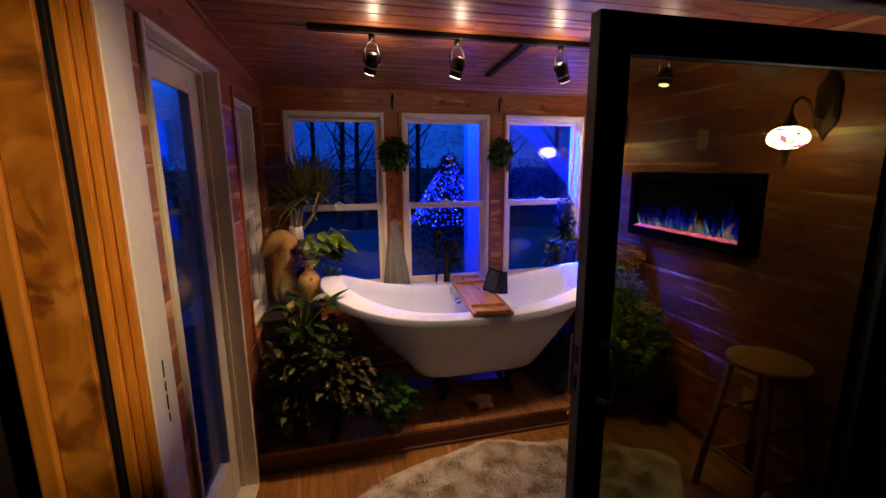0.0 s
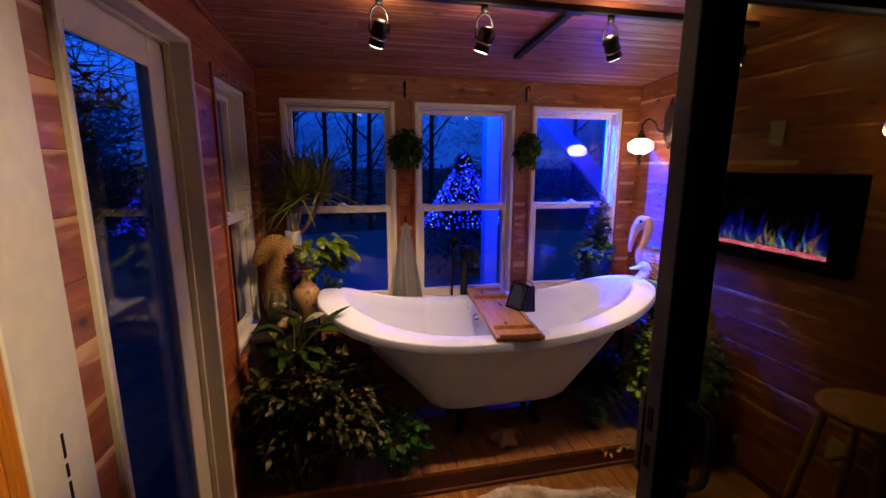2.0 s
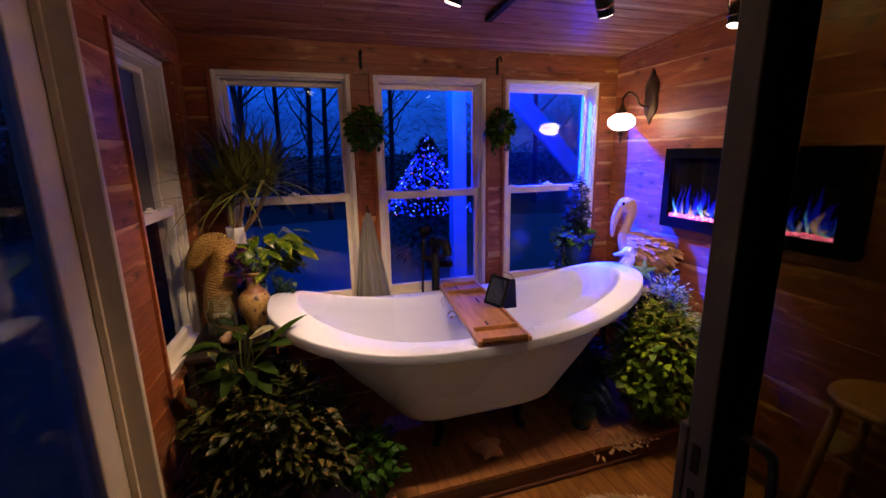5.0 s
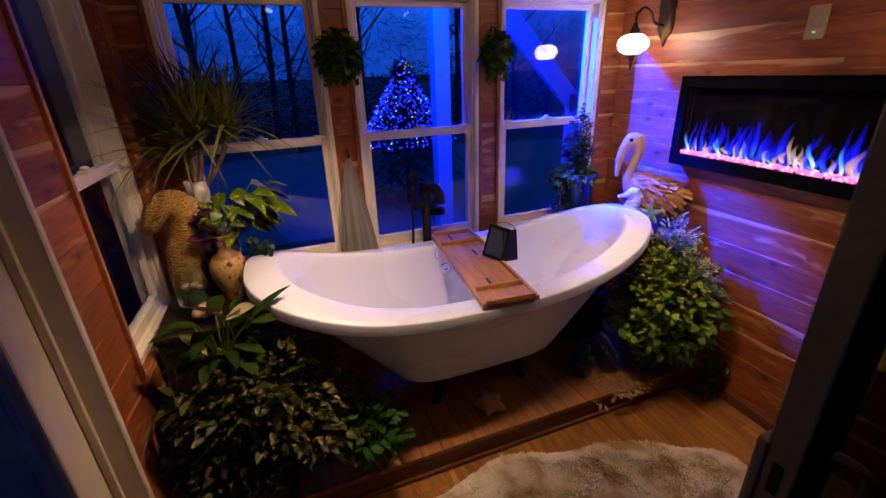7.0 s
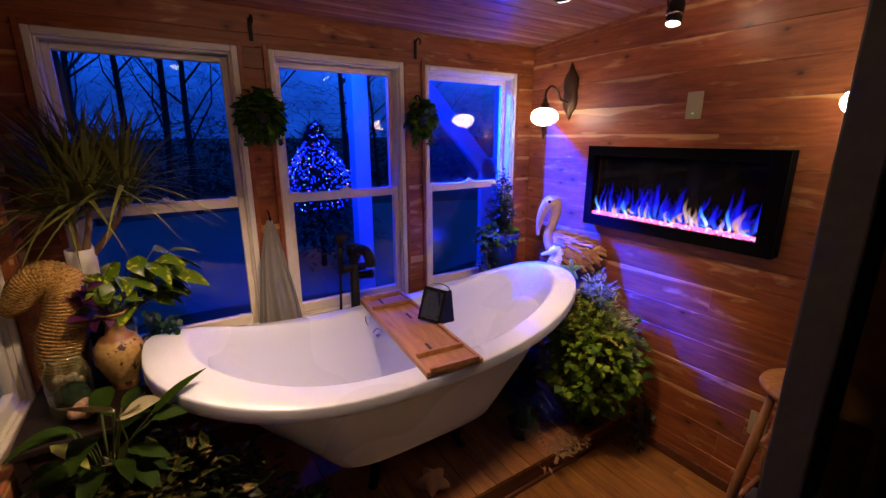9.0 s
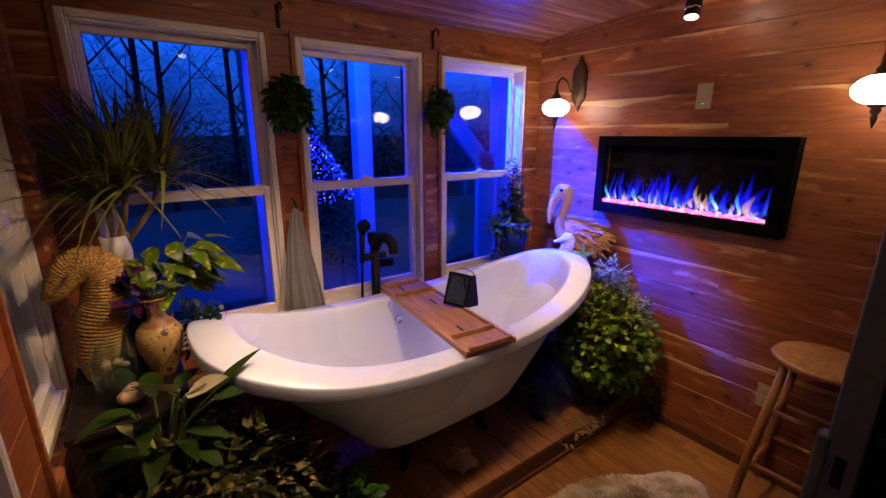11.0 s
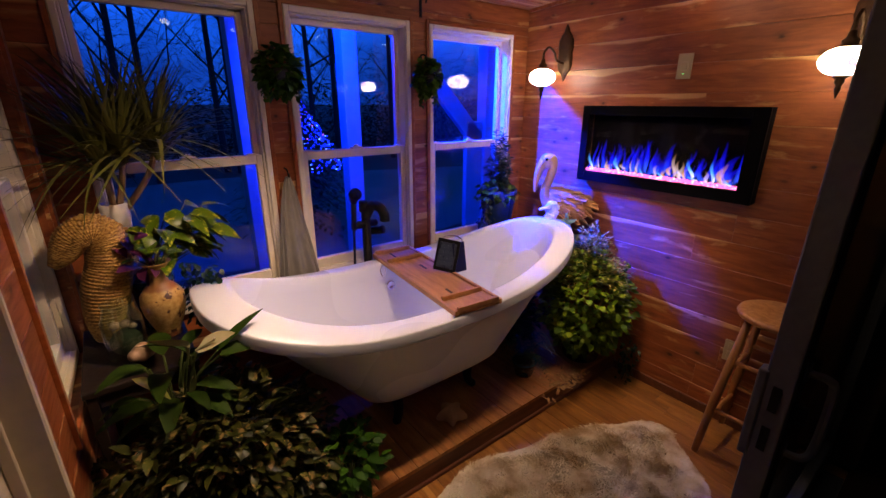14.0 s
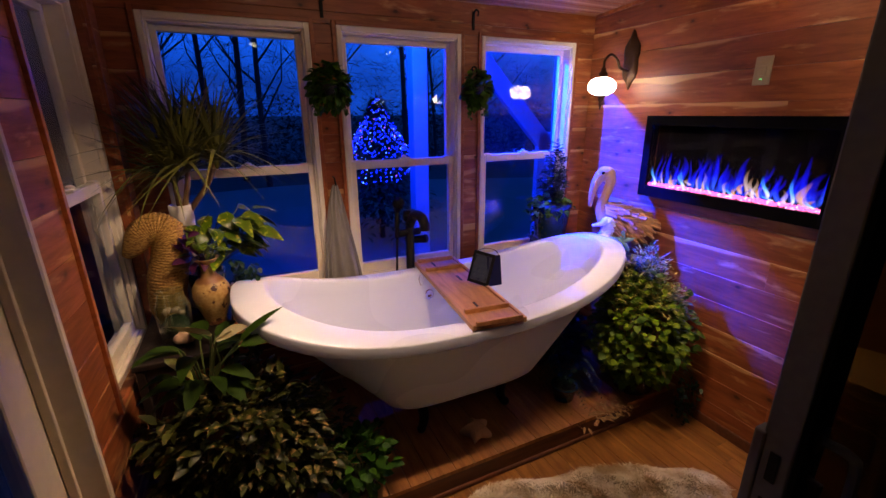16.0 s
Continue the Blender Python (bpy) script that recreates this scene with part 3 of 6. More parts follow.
skewed(boarded_wall("wall_left", "cedar-boarded wall with a glass door and a window", (LEFT, FRONT_LEFT, 0), (0, 1, 0), BACK - FRONT_LEFT, TOP + 0.14,
                    [(DOOR_Y[0] - FRONT_LEFT, DOOR_Y[1] - FRONT_LEFT, 0.0, 2.07), (SIDE_Y[0] - FRONT_LEFT, SIDE_Y[1] - FRONT_LEFT, *SIDE_Z)], CEDAR, rng, thick=0.14))

# ceiling of narrow cedar boards that run along the window wall
bm = bmesh.new()
y, k = 1.195, 0
while y < BACK - 0.005:
    x = LEFT - 0.16
    while x < RIGHT + 0.1:
        e = min(RIGHT + 0.1, x + rng.uniform(0.6, 1.6))
        sec = [(y + 0.001, TOP + 0.02), (y + 0.001, TOP + 0.003), (y + 0.004, TOP), (y + 0.086, TOP), (y + 0.089, TOP + 0.003), (y + 0.089, TOP + 0.02)]
        rings(bm, [[(x + 0.001, a, b) for a, b in sec], [(e - 0.001, a, b) for a, b in sec]])
        x = e
    y += 0.09
box(bm, (LEFT - 0.24, 1.2, TOP + 0.021), (RIGHT + 0.14, BACK + 0.12, TOP + 0.12))
for v in bm.verts:
    v.co.z += RISE * (BACK - v.co.y)
bmesh.ops.recalc_face_normals(bm, faces=bm.faces)
tagged(new("ceiling", linked("ceiling", bm, CEDAR_CEILING)), "low ceiling of narrow reddish cedar boards", "ceiling", kind="structure")

# floor: boards that run towards the windows
floor = new("floor", linked("floor", box(bmesh.new(), (LEFT - 0.24, 1.10, -0.12), (RIGHT + 0.12, BACK + 0.12, -0.014)), FLOOR_WOOD))
tagged(floor, "warm brown wooden plank floor", "floor", kind="structure")
x = LEFT - 0.08
while x < RIGHT - 0.01:
    w = min(0.083, RIGHT - x)
    y = 1.2455
    while y < DECK_Y + 0.02:
        e = min(DECK_Y + 0.03, y + rng.uniform(0.4, 0.95))
        plank("floorboard", floor, FLOOR_WOOD, (x + w - 0.0006, y + 0.0006, -0.012), (0, 1, 0), (-1, 0, 0), e - y - 0.0012, w - 0.0012, 0.012, 0.0015)
        y = e
    x += w

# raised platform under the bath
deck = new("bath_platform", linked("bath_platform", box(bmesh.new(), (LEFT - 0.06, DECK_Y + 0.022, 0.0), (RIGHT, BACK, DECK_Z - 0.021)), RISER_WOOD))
tagged(deck, "low wooden platform of oiled planks under the bath", "platform", kind="structure")
x = LEFT - 0.06
while x < RIGHT - 0.01:
    w = min(rng.uniform(0.09, 0.125), RIGHT - x)
    plank("deck_board", deck, DECK_WOOD, (x + w - 0.001, DECK_Y - 0.004, DECK_Z - 0.02), (0, 1, 0), (-1, 0, 0), BACK - DECK_Y, w - 0.002, 0.02, 0.003)
    x += w
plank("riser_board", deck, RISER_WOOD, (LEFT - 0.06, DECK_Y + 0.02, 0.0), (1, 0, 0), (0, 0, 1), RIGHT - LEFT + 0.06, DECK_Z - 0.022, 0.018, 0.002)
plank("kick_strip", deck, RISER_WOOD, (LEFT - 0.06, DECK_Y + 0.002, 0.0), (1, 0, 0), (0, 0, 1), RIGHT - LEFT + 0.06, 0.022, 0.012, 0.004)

bm = rbox((RIGHT - 0.014, 1.245, 0.0), (RIGHT, DECK_Y - 0.002, 0.055), 0.003)
tagged(new("baseboard", linked("baseboard", bm, RISER_WOOD)), "dark narrow wooden baseboard", "baseboard", kind="structure")
for name, a, b in (("trim_right", (RIGHT - 0.018, FRONT, TOP - 0.02), (RIGHT, BACK - 0.02, TOP)), ("trim_left", (LEFT, FRONT_LEFT, TOP - 0.02), (LEFT + 0.018, BACK - 0.02, TOP))):
    bm = rbox(a, b, 0.004)
    for v in bm.verts:
        v.co.z += RISE * (BACK - v.co.y)
    moulding = tagged(new(name, linked(name, bm, CEDAR)), "thin cedar moulding under the ceiling", "trim", kind="structure")
    if name == "trim_left":
        skewed(moulding)


def frame_bm(x0, x1, z0, z1, side, top, bottom, y0, y1, r=0.004):
    """Four members of a frame, butted, in the x-z plane."""
    bm = bmesh.new()
    for a, b in (((x0, z0), (x0 + side, z1)), ((x1 - side, z0), (x1, z1)), ((x0 + side, z1 - top), (x1 - side, z1)), ((x0 + side, z0), (x1 - side, z0 + bottom))):
        if b[1] - a[1] > 0.001:
            box(bm, (a[0], y0, a[1]), (b[0], y1, b[1]))
    bmesh.ops.recalc_face_normals(bm, faces=bm.faces)
    bmesh.ops.bevel(bm, geom=list(bm.edges), offset=r, segments=1, affect="EDGES")
    return bm


def double_hung(name, width, z0, z1, m, label, screen=None):
    """A white double-hung window: the room is towards -y, the frame's face at y = 0."""
    win = new(name)
    win.matrix_basis = m
    tagged(win, label, "window", kind="structure")
    h, mid = width / 2, 1.352
    part("window_frame", frame_bm(-h, h, z0, z1, 0.026, 0.028, 0.03, -0.012, 0.11), VINYL, win)
    part("inner_stop", frame_bm(-h + 0.026, h - 0.026, z0 + 0.03, z1 - 0.028, 0.008, 0.008, 0.006, 0.004, 0.10, 0.002), VINYL, win)
    up = part("upper_sash", frame_bm(-h + 0.034, h - 0.034, mid - 0.024, z1 - 0.036, 0.025, 0.028, 0.03, 0.060, 0.092, 0.003), VINYL, win)
    low = part("lower_sash", frame_bm(-h + 0.034, h - 0.034, z0 + 0.036, mid + 0.024, 0.027, 0.042, 0.05, 0.020, 0.054, 0.003), VINYL, win)
    for sash, a, b, yy in ((up, mid, z1 - 0.066, 0.076), (low, z0 + 0.08, mid - 0.014, 0.036)):
        bm = box(bmesh.new(), (-h + 0.056, yy - 0.002, a), (h - 0.056, yy + 0.002, b))
        bmesh.ops.recalc_face_normals(bm, faces=bm.faces)
        pane = part("pane", bm, PANE, sash, "clear glass pane")
        pane.visible_shadow = False
    bm = rbox((-0.03, 0.012, mid + 0.024), (0.03, 0.044, mid + 0.034), 0.003)
    lathe(bm, [(0.014, 0), (0.014, 0.008), (0.006, 0.013)], 12, (0.0, 0.03, mid + 0.033))
    part("sash_lock", bm, VINYL, win, "small white sash lock")
    part("window_sill", rbox((-h, -0.03, z0 - 0.022), (h, 0.018, z0 - 0.001), 0.005), VINYL, win)
    for s in (-1, 1):
        part("tilt_latch", rbox((s * (h - 0.075) - 0.02, 0.022, mid + 0.024), (s * (h - 0.075) + 0.02, 0.046, mid + 0.030), 0.002), VINYL, win)
    if screen:
        bm = box(bmesh.new(), (-h + 0.027, 0.1005, z0 + 0.031), (h - 0.027, 0.1015, z1 - 0.029))
        bmesh.ops.recalc_face_normals(bm, faces=bm.faces)
        part("insect_screen", bm, screen, win, "fine netting, added to veil the view").visible_shadow = False
    return win


for k, (a, b) in enumerate(WINDOWS):
    double_hung(f"window_{k + 1}", b - a, *WIN_Z, pose((a + b) / 2, BACK, 0), "white double-hung window between cedar boards, dusk outside", NETTING if k == 2 else None)
    # slim cedar casing round the opening
    bm = frame_bm(a - 0.020, b + 0.020, WIN_Z[0] - 0.02, WIN_Z[1] + 0.020, 0.0195, 0.0195, 0.0195, BACK - 0.010, BACK - 0.0005, 0.002)
    tagged(new(f"trim_window_{k + 1}", linked("trim", bm, CEDAR)), "slim reddish cedar casing round the window", "trim", kind="structure")
skewed(double_hung("window_4", SIDE_Y[1] - SIDE_Y[0] - 0.006, *SIDE_Z, pose(LEFT - 0.045, (SIDE_Y[0] + SIDE_Y[1]) / 2, 0, 0, 0, 90), "white double-hung window deep in a cedar reveal, dark insect screen outside", DIMMING_SHEET))
bm = bmesh.new()
for a, b in (((SIDE_Y[0] - 0.02, SIDE_Z[0]), (SIDE_Y[0] - 0.001, SIDE_Z[1])), ((SIDE_Y[1] + 0.001, SIDE_Z[0]), (SIDE_Y[1] + 0.02, SIDE_Z[1])), ((SIDE_Y[0] - 0.02, SIDE_Z[1] + 0.001), (SIDE_Y[1] + 0.02, SIDE_Z[1] + 0.02))):
    box(bm, (LEFT + 0.0005, a[0], a[1]), (LEFT + 0.012, b[0], b[1]))
bmesh.ops.recalc_face_normals(bm, faces=bm.faces)
tagged(skewed(new("trim_window_4", linked("trim", bm, CEDAR))), "slim reddish cedar casing round the side window", "trim", kind="structure")

# glazed outer door in the left wall
door = new("door_1")
door.matrix_basis = SKEW @ pose(LEFT, (DOOR_Y[0] + DOOR_Y[1]) / 2, 0, 0, 0, 90)
tagged(door, "closed white full-glass outer door in a cedar wall", "door", kind="structure")
hw = (DOOR_Y[1] - DOOR_Y[0]) / 2
part("door_frame", frame_bm(-hw + 0.001, hw - 0.001, 0.001, 2.069, 0.022, 0.022, 0.02, -0.016, 0.13), PAINT, door, "cream painted jamb")
part("door_stop", frame_bm(-hw + 0.023, hw - 0.023, 0.021, 2.047, 0.012, 0.012, 0.0, 0.045, 0.068, 0.002), PAINT, door)
leaf = part("door_leaf", frame_bm(-hw + 0.026, hw - 0.026, 0.022, 2.044, 0.118, 0.09, 0.23, 0.070, 0.112, 0.003), PAINT, door, "cream door with full-length glass")
part("glazing_bead", frame_bm(-hw + 0.140, hw - 0.140, 0.248, 1.958, 0.022, 0.022, 0.022, 0.062, 0.071, 0.003), PAINT, leaf)
bm = box(bmesh.new(), (-hw + 0.15, 0.088, 0.26), (hw - 0.15, 0.094, 1.945))
bmesh.ops.recalc_face_normals(bm, faces=bm.faces)
part("pane", bm, PANE, leaf, "clear glass pane").visible_shadow = False

# doorway from the near room: stepped cream jamb through the wall, fir casing and burl panel on the wall's near face
bm = bmesh.new()
for x1, y0, y1 in ((-0.532, 1.139, 1.19), (-0.537, 1.19, 1.262), (-0.546, 1.262, 1.329)):
    box(bm, (-0.66, y0, 0.0), (x1, y1, 2.16))
bmesh.ops.recalc_face_normals(bm, faces=bm.faces)
bmesh.ops.bevel(bm, geom=list(bm.edges), offset=0.003, segments=1, affect="EDGES")
jamb = tagged(new("door_jamb", linked("door_jamb", bm, PAINT)), "worn cream-painted stepped door jamb", "jamb", kind="structure")
for z0, z1 in ((1.085, 1.135), (1.045, 1.073), (0.99, 1.035), (0.955, 0.978)):
    part("strike_slot", rbox((-0.5385, 1.229, z0), (-0.5355, 1.236, z1), 0.0008), BLACK, jamb, "dark strike slot")
bm = bmesh.new()
for x0, x1, y0 in ((-0.552, -0.534, 1.118), (-0.572, -0.5525, 1.106), (-0.598, -0.5725, 1.098)):
    box(bm, (x0, y0, 0.0), (x1, 1.138, 2.3))
bmesh.ops.recalc_face_normals(bm, faces=bm.faces)
bmesh.ops.bevel(bm, geom=list(bm.edges), offset=0.004, segments=2, affect="EDGES")
tagged(new("trim_doorway", linked("trim_doorway", bm, TRIM_WOOD)), "orange fir casing of the doorway, moulded", "trim", kind="structure")
pilaster = thing("burl_cabinet", (-0.61, 1.072, 0.0), "polished orange burl-wood cabinet beside the doorway", "cabinet")
part("burl_panel", rbox((-0.098, 0.0, 0.02), (-0.0005, 0.07, 2.3), 0.003), BURL, pilaster, "burl veneer with dark eyes")
part("edge_strip", rbox((-0.142, -0.012, 0.0), (-0.099, 0.07, 2.3), 0.006), TRIM_WOOD, pilaster, "lighter solid edge strip")
part("base", rbox((-0.097, 0.004, 0.0), (-0.001, 0.068, 0.019), 0.003), DARK_WOOD, pilaster)
# black strip set into the open joint, standing in for the shade inside
part("shadow_gap", rbox((0.0, 0.012, 0.0), (0.0115, 0.07, 2.3), 0.001), BLACK, pilaster, "black strip in place of the joint's shade")

# unseen near room closes the place behind the walker, its dimness put into colour
def slab(name, lo, hi, material, label, category):
    bm = box(bmesh.new(), lo, hi)
    bmesh.ops.recalc_face_normals(bm, faces=bm.faces)
    return tagged(new(name, linked(name, bm, material)), label, category, kind="structure")


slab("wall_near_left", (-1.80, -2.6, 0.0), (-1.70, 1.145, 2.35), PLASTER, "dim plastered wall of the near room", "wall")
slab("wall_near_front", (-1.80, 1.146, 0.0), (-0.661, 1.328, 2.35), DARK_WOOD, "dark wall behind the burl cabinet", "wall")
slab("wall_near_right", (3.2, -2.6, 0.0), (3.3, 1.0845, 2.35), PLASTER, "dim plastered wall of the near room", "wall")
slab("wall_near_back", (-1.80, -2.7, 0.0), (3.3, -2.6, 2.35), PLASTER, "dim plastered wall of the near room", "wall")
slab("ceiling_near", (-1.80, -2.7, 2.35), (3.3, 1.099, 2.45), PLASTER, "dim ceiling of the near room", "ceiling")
slab("floor_near", (-1.80, -2.7, -0.12), (3.3, 1.0995, -0.001), FLOOR_DIM, "wooden floor of the near room", "floor")
slab("floor_near_side", (RIGHT + 0.121, 1.10, -0.12), (3.3, 1.19, -0.001), FLOOR_DIM, "dark wooden floor of the near room", "floor")
slab("floor_near_corner", (-1.80, 1.10, -0.12), (LEFT - 0.241, 1.145, -0.001), FLOOR_DIM, "dark wooden floor of the near room", "floor")
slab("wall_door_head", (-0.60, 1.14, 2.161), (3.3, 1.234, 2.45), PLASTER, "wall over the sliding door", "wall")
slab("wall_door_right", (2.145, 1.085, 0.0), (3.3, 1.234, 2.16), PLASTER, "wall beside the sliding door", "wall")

# sliding glass door, half open
slider = new("door_2")
slider.matrix_basis = pose(0.698, 1.197, 0)
tagged(slider, "half-open sliding glass door in a dark bronze frame", "door", kind="structure")
L = 1.44
part("stile", rbox((0.034, -0.024, 0.02), (0.110, 0.024, 2.08), 0.003), ALU_DARK, slider)
part("edge_strip", rbox((0.0, -0.026, 0.02), (0.033, 0.026, 2.08), 0.004), ALU_PALE, slider, "paler closing edge")
part("stile", rbox((L - 0.1, -0.022, 0.02), (L, 0.022, 2.08), 0.003), ALU_DARK, slider)
part("top_rail", rbox((0.111, -0.022, 1.965), (L - 0.101, 0.022, 2.08), 0.003), ALU_DARK, slider)
part("bottom_rail", rbox((0.111, -0.022, 0.02), (L - 0.101, 0.022, 0.15), 0.003), ALU_DARK, slider)
bm = box(bmesh.new(), (0.105, -0.003, 0.145), (L - 0.095, 0.003, 1.97))
bmesh.ops.recalc_face_normals(bm, faces=bm.faces)
part("pane", bm, SLIDER_PANE, slider, "dark tinted glass pane").visible_shadow = False
handle = part("handle", tube(bmesh.new(), curve_pts([(0.075, -0.024, 1.07), (0.085, -0.062, 1.065), (0.102, -0.072, 1.03), (0.104, -0.072, 0.90), (0.087, -0.062, 0.862), (0.077, -0.024, 0.857)], 6), 0.009), ALU_PALE, slider, "curved grab handle")
for z in (0.857, 1.07):
    part("handle_foot", rbox((0.058, -0.03, z - 0.022), (0.094, -0.0245, z + 0.022), 0.002), ALU_PALE, handle)
part("latch_lever", rbox((0.06, -0.05, 0.945), (0.074, -0.0245, 0.995), 0.004), BLACK, slider)
for z in (0.92, 1.02):
    part("keeper", rbox((-0.003, -0.008, z - 0.03), (0.0005, 0.008, z + 0.03), 0.001), BLACK, slider, "dark latch slot")
part("pull", rbox((-0.004, 0.0195, 0.86), (0.03, 0.04, 1.08), 0.005), ALU_PALE, slider)
slab("door_track", (-0.53, 1.1002, -0.0135), (2.02, 1.2445, 0.018), ALU_DARK, "dark metal sill track of the sliding door", "track")


# ---- the bath and what belongs to it ----
bath = thing("bathtub", (0.80, 2.615, DECK_Z), "white double-slipper freestanding bathtub on dark feet", "bathtub")
A, B, SEG = 0.975, 0.405, 72


def oval(a, b, height, power=2.55, left=3.0):
    """A closed loop; height(x) gives z over the middle line; the left end may be squarer."""
    out = []
    for k in range(SEG):
        t = 2 * math.pi * k / SEG
        c, s = math.cos(t), math.sin(t)
        n = power if c > 0 else left
        x, y = a * math.copysign(abs(c) ** (2 / n), c), b * math.copysign(abs(s) ** (2 / n), s)
        out.append((x * (0.98 if x > 0 else 1.0), y, height(x / a)))
    return out


def rim(q):
    return 0.664 + (0.158 * q ** 2.2 if q > 0 else 0.175 * abs(q) ** 3.0)


loops = []
for f in (0.0, 0.03, 0.12, 0.3, 0.5, 0.7, 0.85, 0.95, 1.0):
    g = f
    loops.append(oval(0.405 + 0.465 * g, 0.205 + 0.152 * g, lambda q, f=f: 0.212 + f * (rim(q) - 0.066 - 0.212), 4.2 - 1.7 * f ** 0.7, 4.4 - 1.5 * f ** 0.7))
loops[0] = [(x * 0.96, y * 0.94, z - 0.004) for x, y, z in loops[0]]
for da, dz in ((0.040, -0.060), (0.008, -0.056), (0.001, -0.050), (0.000, -0.046), (0.000, -0.010), (0.0015, -0.004), (0.006, -0.001), (0.060, 0.005), (0.116, 0.009), (0.128, 0.007), (0.140, -0.008)):
    loops.append(oval(A - da, B - da * 0.72, lambda q, dz=dz: rim(q) + dz))
for f in (0.12, 0.3, 0.5, 0.7, 0.85, 0.95, 1.0):
    g = f ** 1.7
    loops.append(oval(A - 0.143 - 0.37 * g, B - 0.103 - 0.112 * g, lambda q, f=f: (rim(q) - 0.02) * (1 - f) + 0.29 * f))
bm = rings(bmesh.new(), loops)
bmesh.ops.recalc_face_normals(bm, faces=bm.faces)
part("shell", bm, ACRYLIC, bath, smooth=True)
for sx in (-1, 1):
    for sy in (-1, 1):
        foot = curve_pts([(sx * 0.20, sy * 0.06, 0.26), (sx * 0.23, sy * 0.08, 0.18), (sx * 0.22, sy * 0.085, 0.07), (sx * 0.24, sy * 0.10, 0.016)], 5)
        bm = tube(bmesh.new(), foot, [0.032 - 0.0008 * k for k in range(len(foot))], 10)
        ball(bm, (sx * 0.242, sy * 0.102, 0.022), 0.022, 12, 8)
        part("foot", bm, BLACK, bath, "dark metal claw foot", smooth=True)
bm = lathe(bmesh.new(), [(0.026, 0), (0.026, 0.006), (0.020, 0.009), (0.014, 0.005)], 20)
bmesh.ops.rotate(bm, verts=bm.verts, matrix=Matrix.Rotation(radians(78), 3, "X"))
bmesh.ops.translate(bm, verts=bm.verts, vec=(-0.02, 0.292, 0.54))
part("overflow", bm, CHROME, bath, "round chrome overflow ring", smooth=True)
part("drain", lathe(bmesh.new(), [(0.032, 0.288), (0.032, 0.294), (0.02, 0.296)], 20), CHROME, bath, "chrome drain", smooth=True)

filler = thing("bath_filler", (0.735, 3.062, DECK_Z), "matt black floor-standing bath filler with a hand shower", "tap")
part("base_plate", lathe(bmesh.new(), [(0.042, 0), (0.042, 0.008), (0.03, 0.013)], 24), BLACK, filler, smooth=True)
part("column", tube(bmesh.new(), [(0, 0, 0.01), (0, 0, 0.94)], 0.024, 16), BLACK, filler, smooth=True)
part("mixer_body", tube(bmesh.new(), [(-0.08, 0, 0.86), (0.06, 0, 0.86)], 0.020, 14), BLACK, filler, smooth=True)
part("lever", tube(bmesh.new(), [(0.02, 0, 0.815), (0.075, -0.012, 0.815), (0.085, -0.03, 0.82)], [0.020, 0.022, 0.024], 12), BLACK, filler, smooth=True)
part("spout", tube(bmesh.new(), curve_pts([(0, 0, 0.90), (0.01, -0.05, 0.965), (0.02, -0.12, 0.97), (0.025, -0.155, 0.94), (0.025, -0.16, 0.905)], 6), 0.026, 14), BLACK, filler, smooth=True)
part("valve_cap", tube(bmesh.new(), [(0, 0, 0.93), (0, 0, 0.985)], 0.034, 16), BLACK, filler, smooth=True)
wand = part("hand_shower", tube(bmesh.new(), [(-0.078, -0.01, 0.84), (-0.072, -0.012, 1.0)], [0.013, 0.014], 12), BLACK, filler, smooth=True)
part("shower_head", tube(bmesh.new(), [(-0.072, -0.012, 0.99), (-0.072, -0.022, 1.03), (-0.072, -0.045, 1.04)], [0.017, 0.030, 0.032], 14), BLACK, wand, smooth=True)
part("hose", tube(bmesh.new(), curve_pts([(-0.078, -0.01, 0.84), (-0.085, 0.0, 0.55), (-0.08, 0.005, 0.3), (-0.04, 0.0, 0.32), (-0.012, 0, 0.45)], 8), 0.007, 8), BLACK, filler, smooth=True)

RIM_Z = DECK_Z + rim(0.0) + 0.006
tray = thing("bath_tray", (0.828, 2.612, RIM_Z), "bamboo bath tray laid across the tub", "tray", turn=-5.5)
part("base_board", rbox((-0.105, -0.41, 0.0), (0.105, 0.41, 0.014), 0.003), BAMBOO, tray)
for sx in (-1, 1):
    part("side_rail", rbox((sx * 0.113 - 0.008, -0.412, 0.0), (sx * 0.113 + 0.008, 0.412, 0.024), 0.003), BAMBOO, tray)
for y0 in (-0.412, -0.29, 0.245, 0.396):
    part("cross_rail", rbox((-0.104, y0, 0.0145), (0.104, y0 + 0.016, 0.036), 0.003), BAMBOO, tray)
for y0 in (-0.41, 0.25):
    part("compartment_floor", rbox((-0.104, y0 + 0.018, 0.0145), (0.104, y0 + 0.115, 0.018), 0.001), BAMBOO, tray)
for x0, y0 in ((-0.02, -0.22), (-0.03, 0.34), (0.03, 0.11)):
    part("slot", rbox((x0 - 0.006, y0 - 0.035, 0.0142), (x0 + 0.006, y0 + 0.035, 0.0192 if y0 > 0.3 else 0.0155), 0.0005), DARK_WOOD, tray, "dark slot for a glass")
bm = tube(bmesh.new(), curve_pts([(-0.118, 0.28, 0.0), (-0.135, 0.28, -0.03), (-0.13, 0.25, -0.06), (-0.118, 0.24, 0.0)], 6), 0.0025, 6)
part("wire_loop", bm, CHROME, tray, "thin wire glass holder")

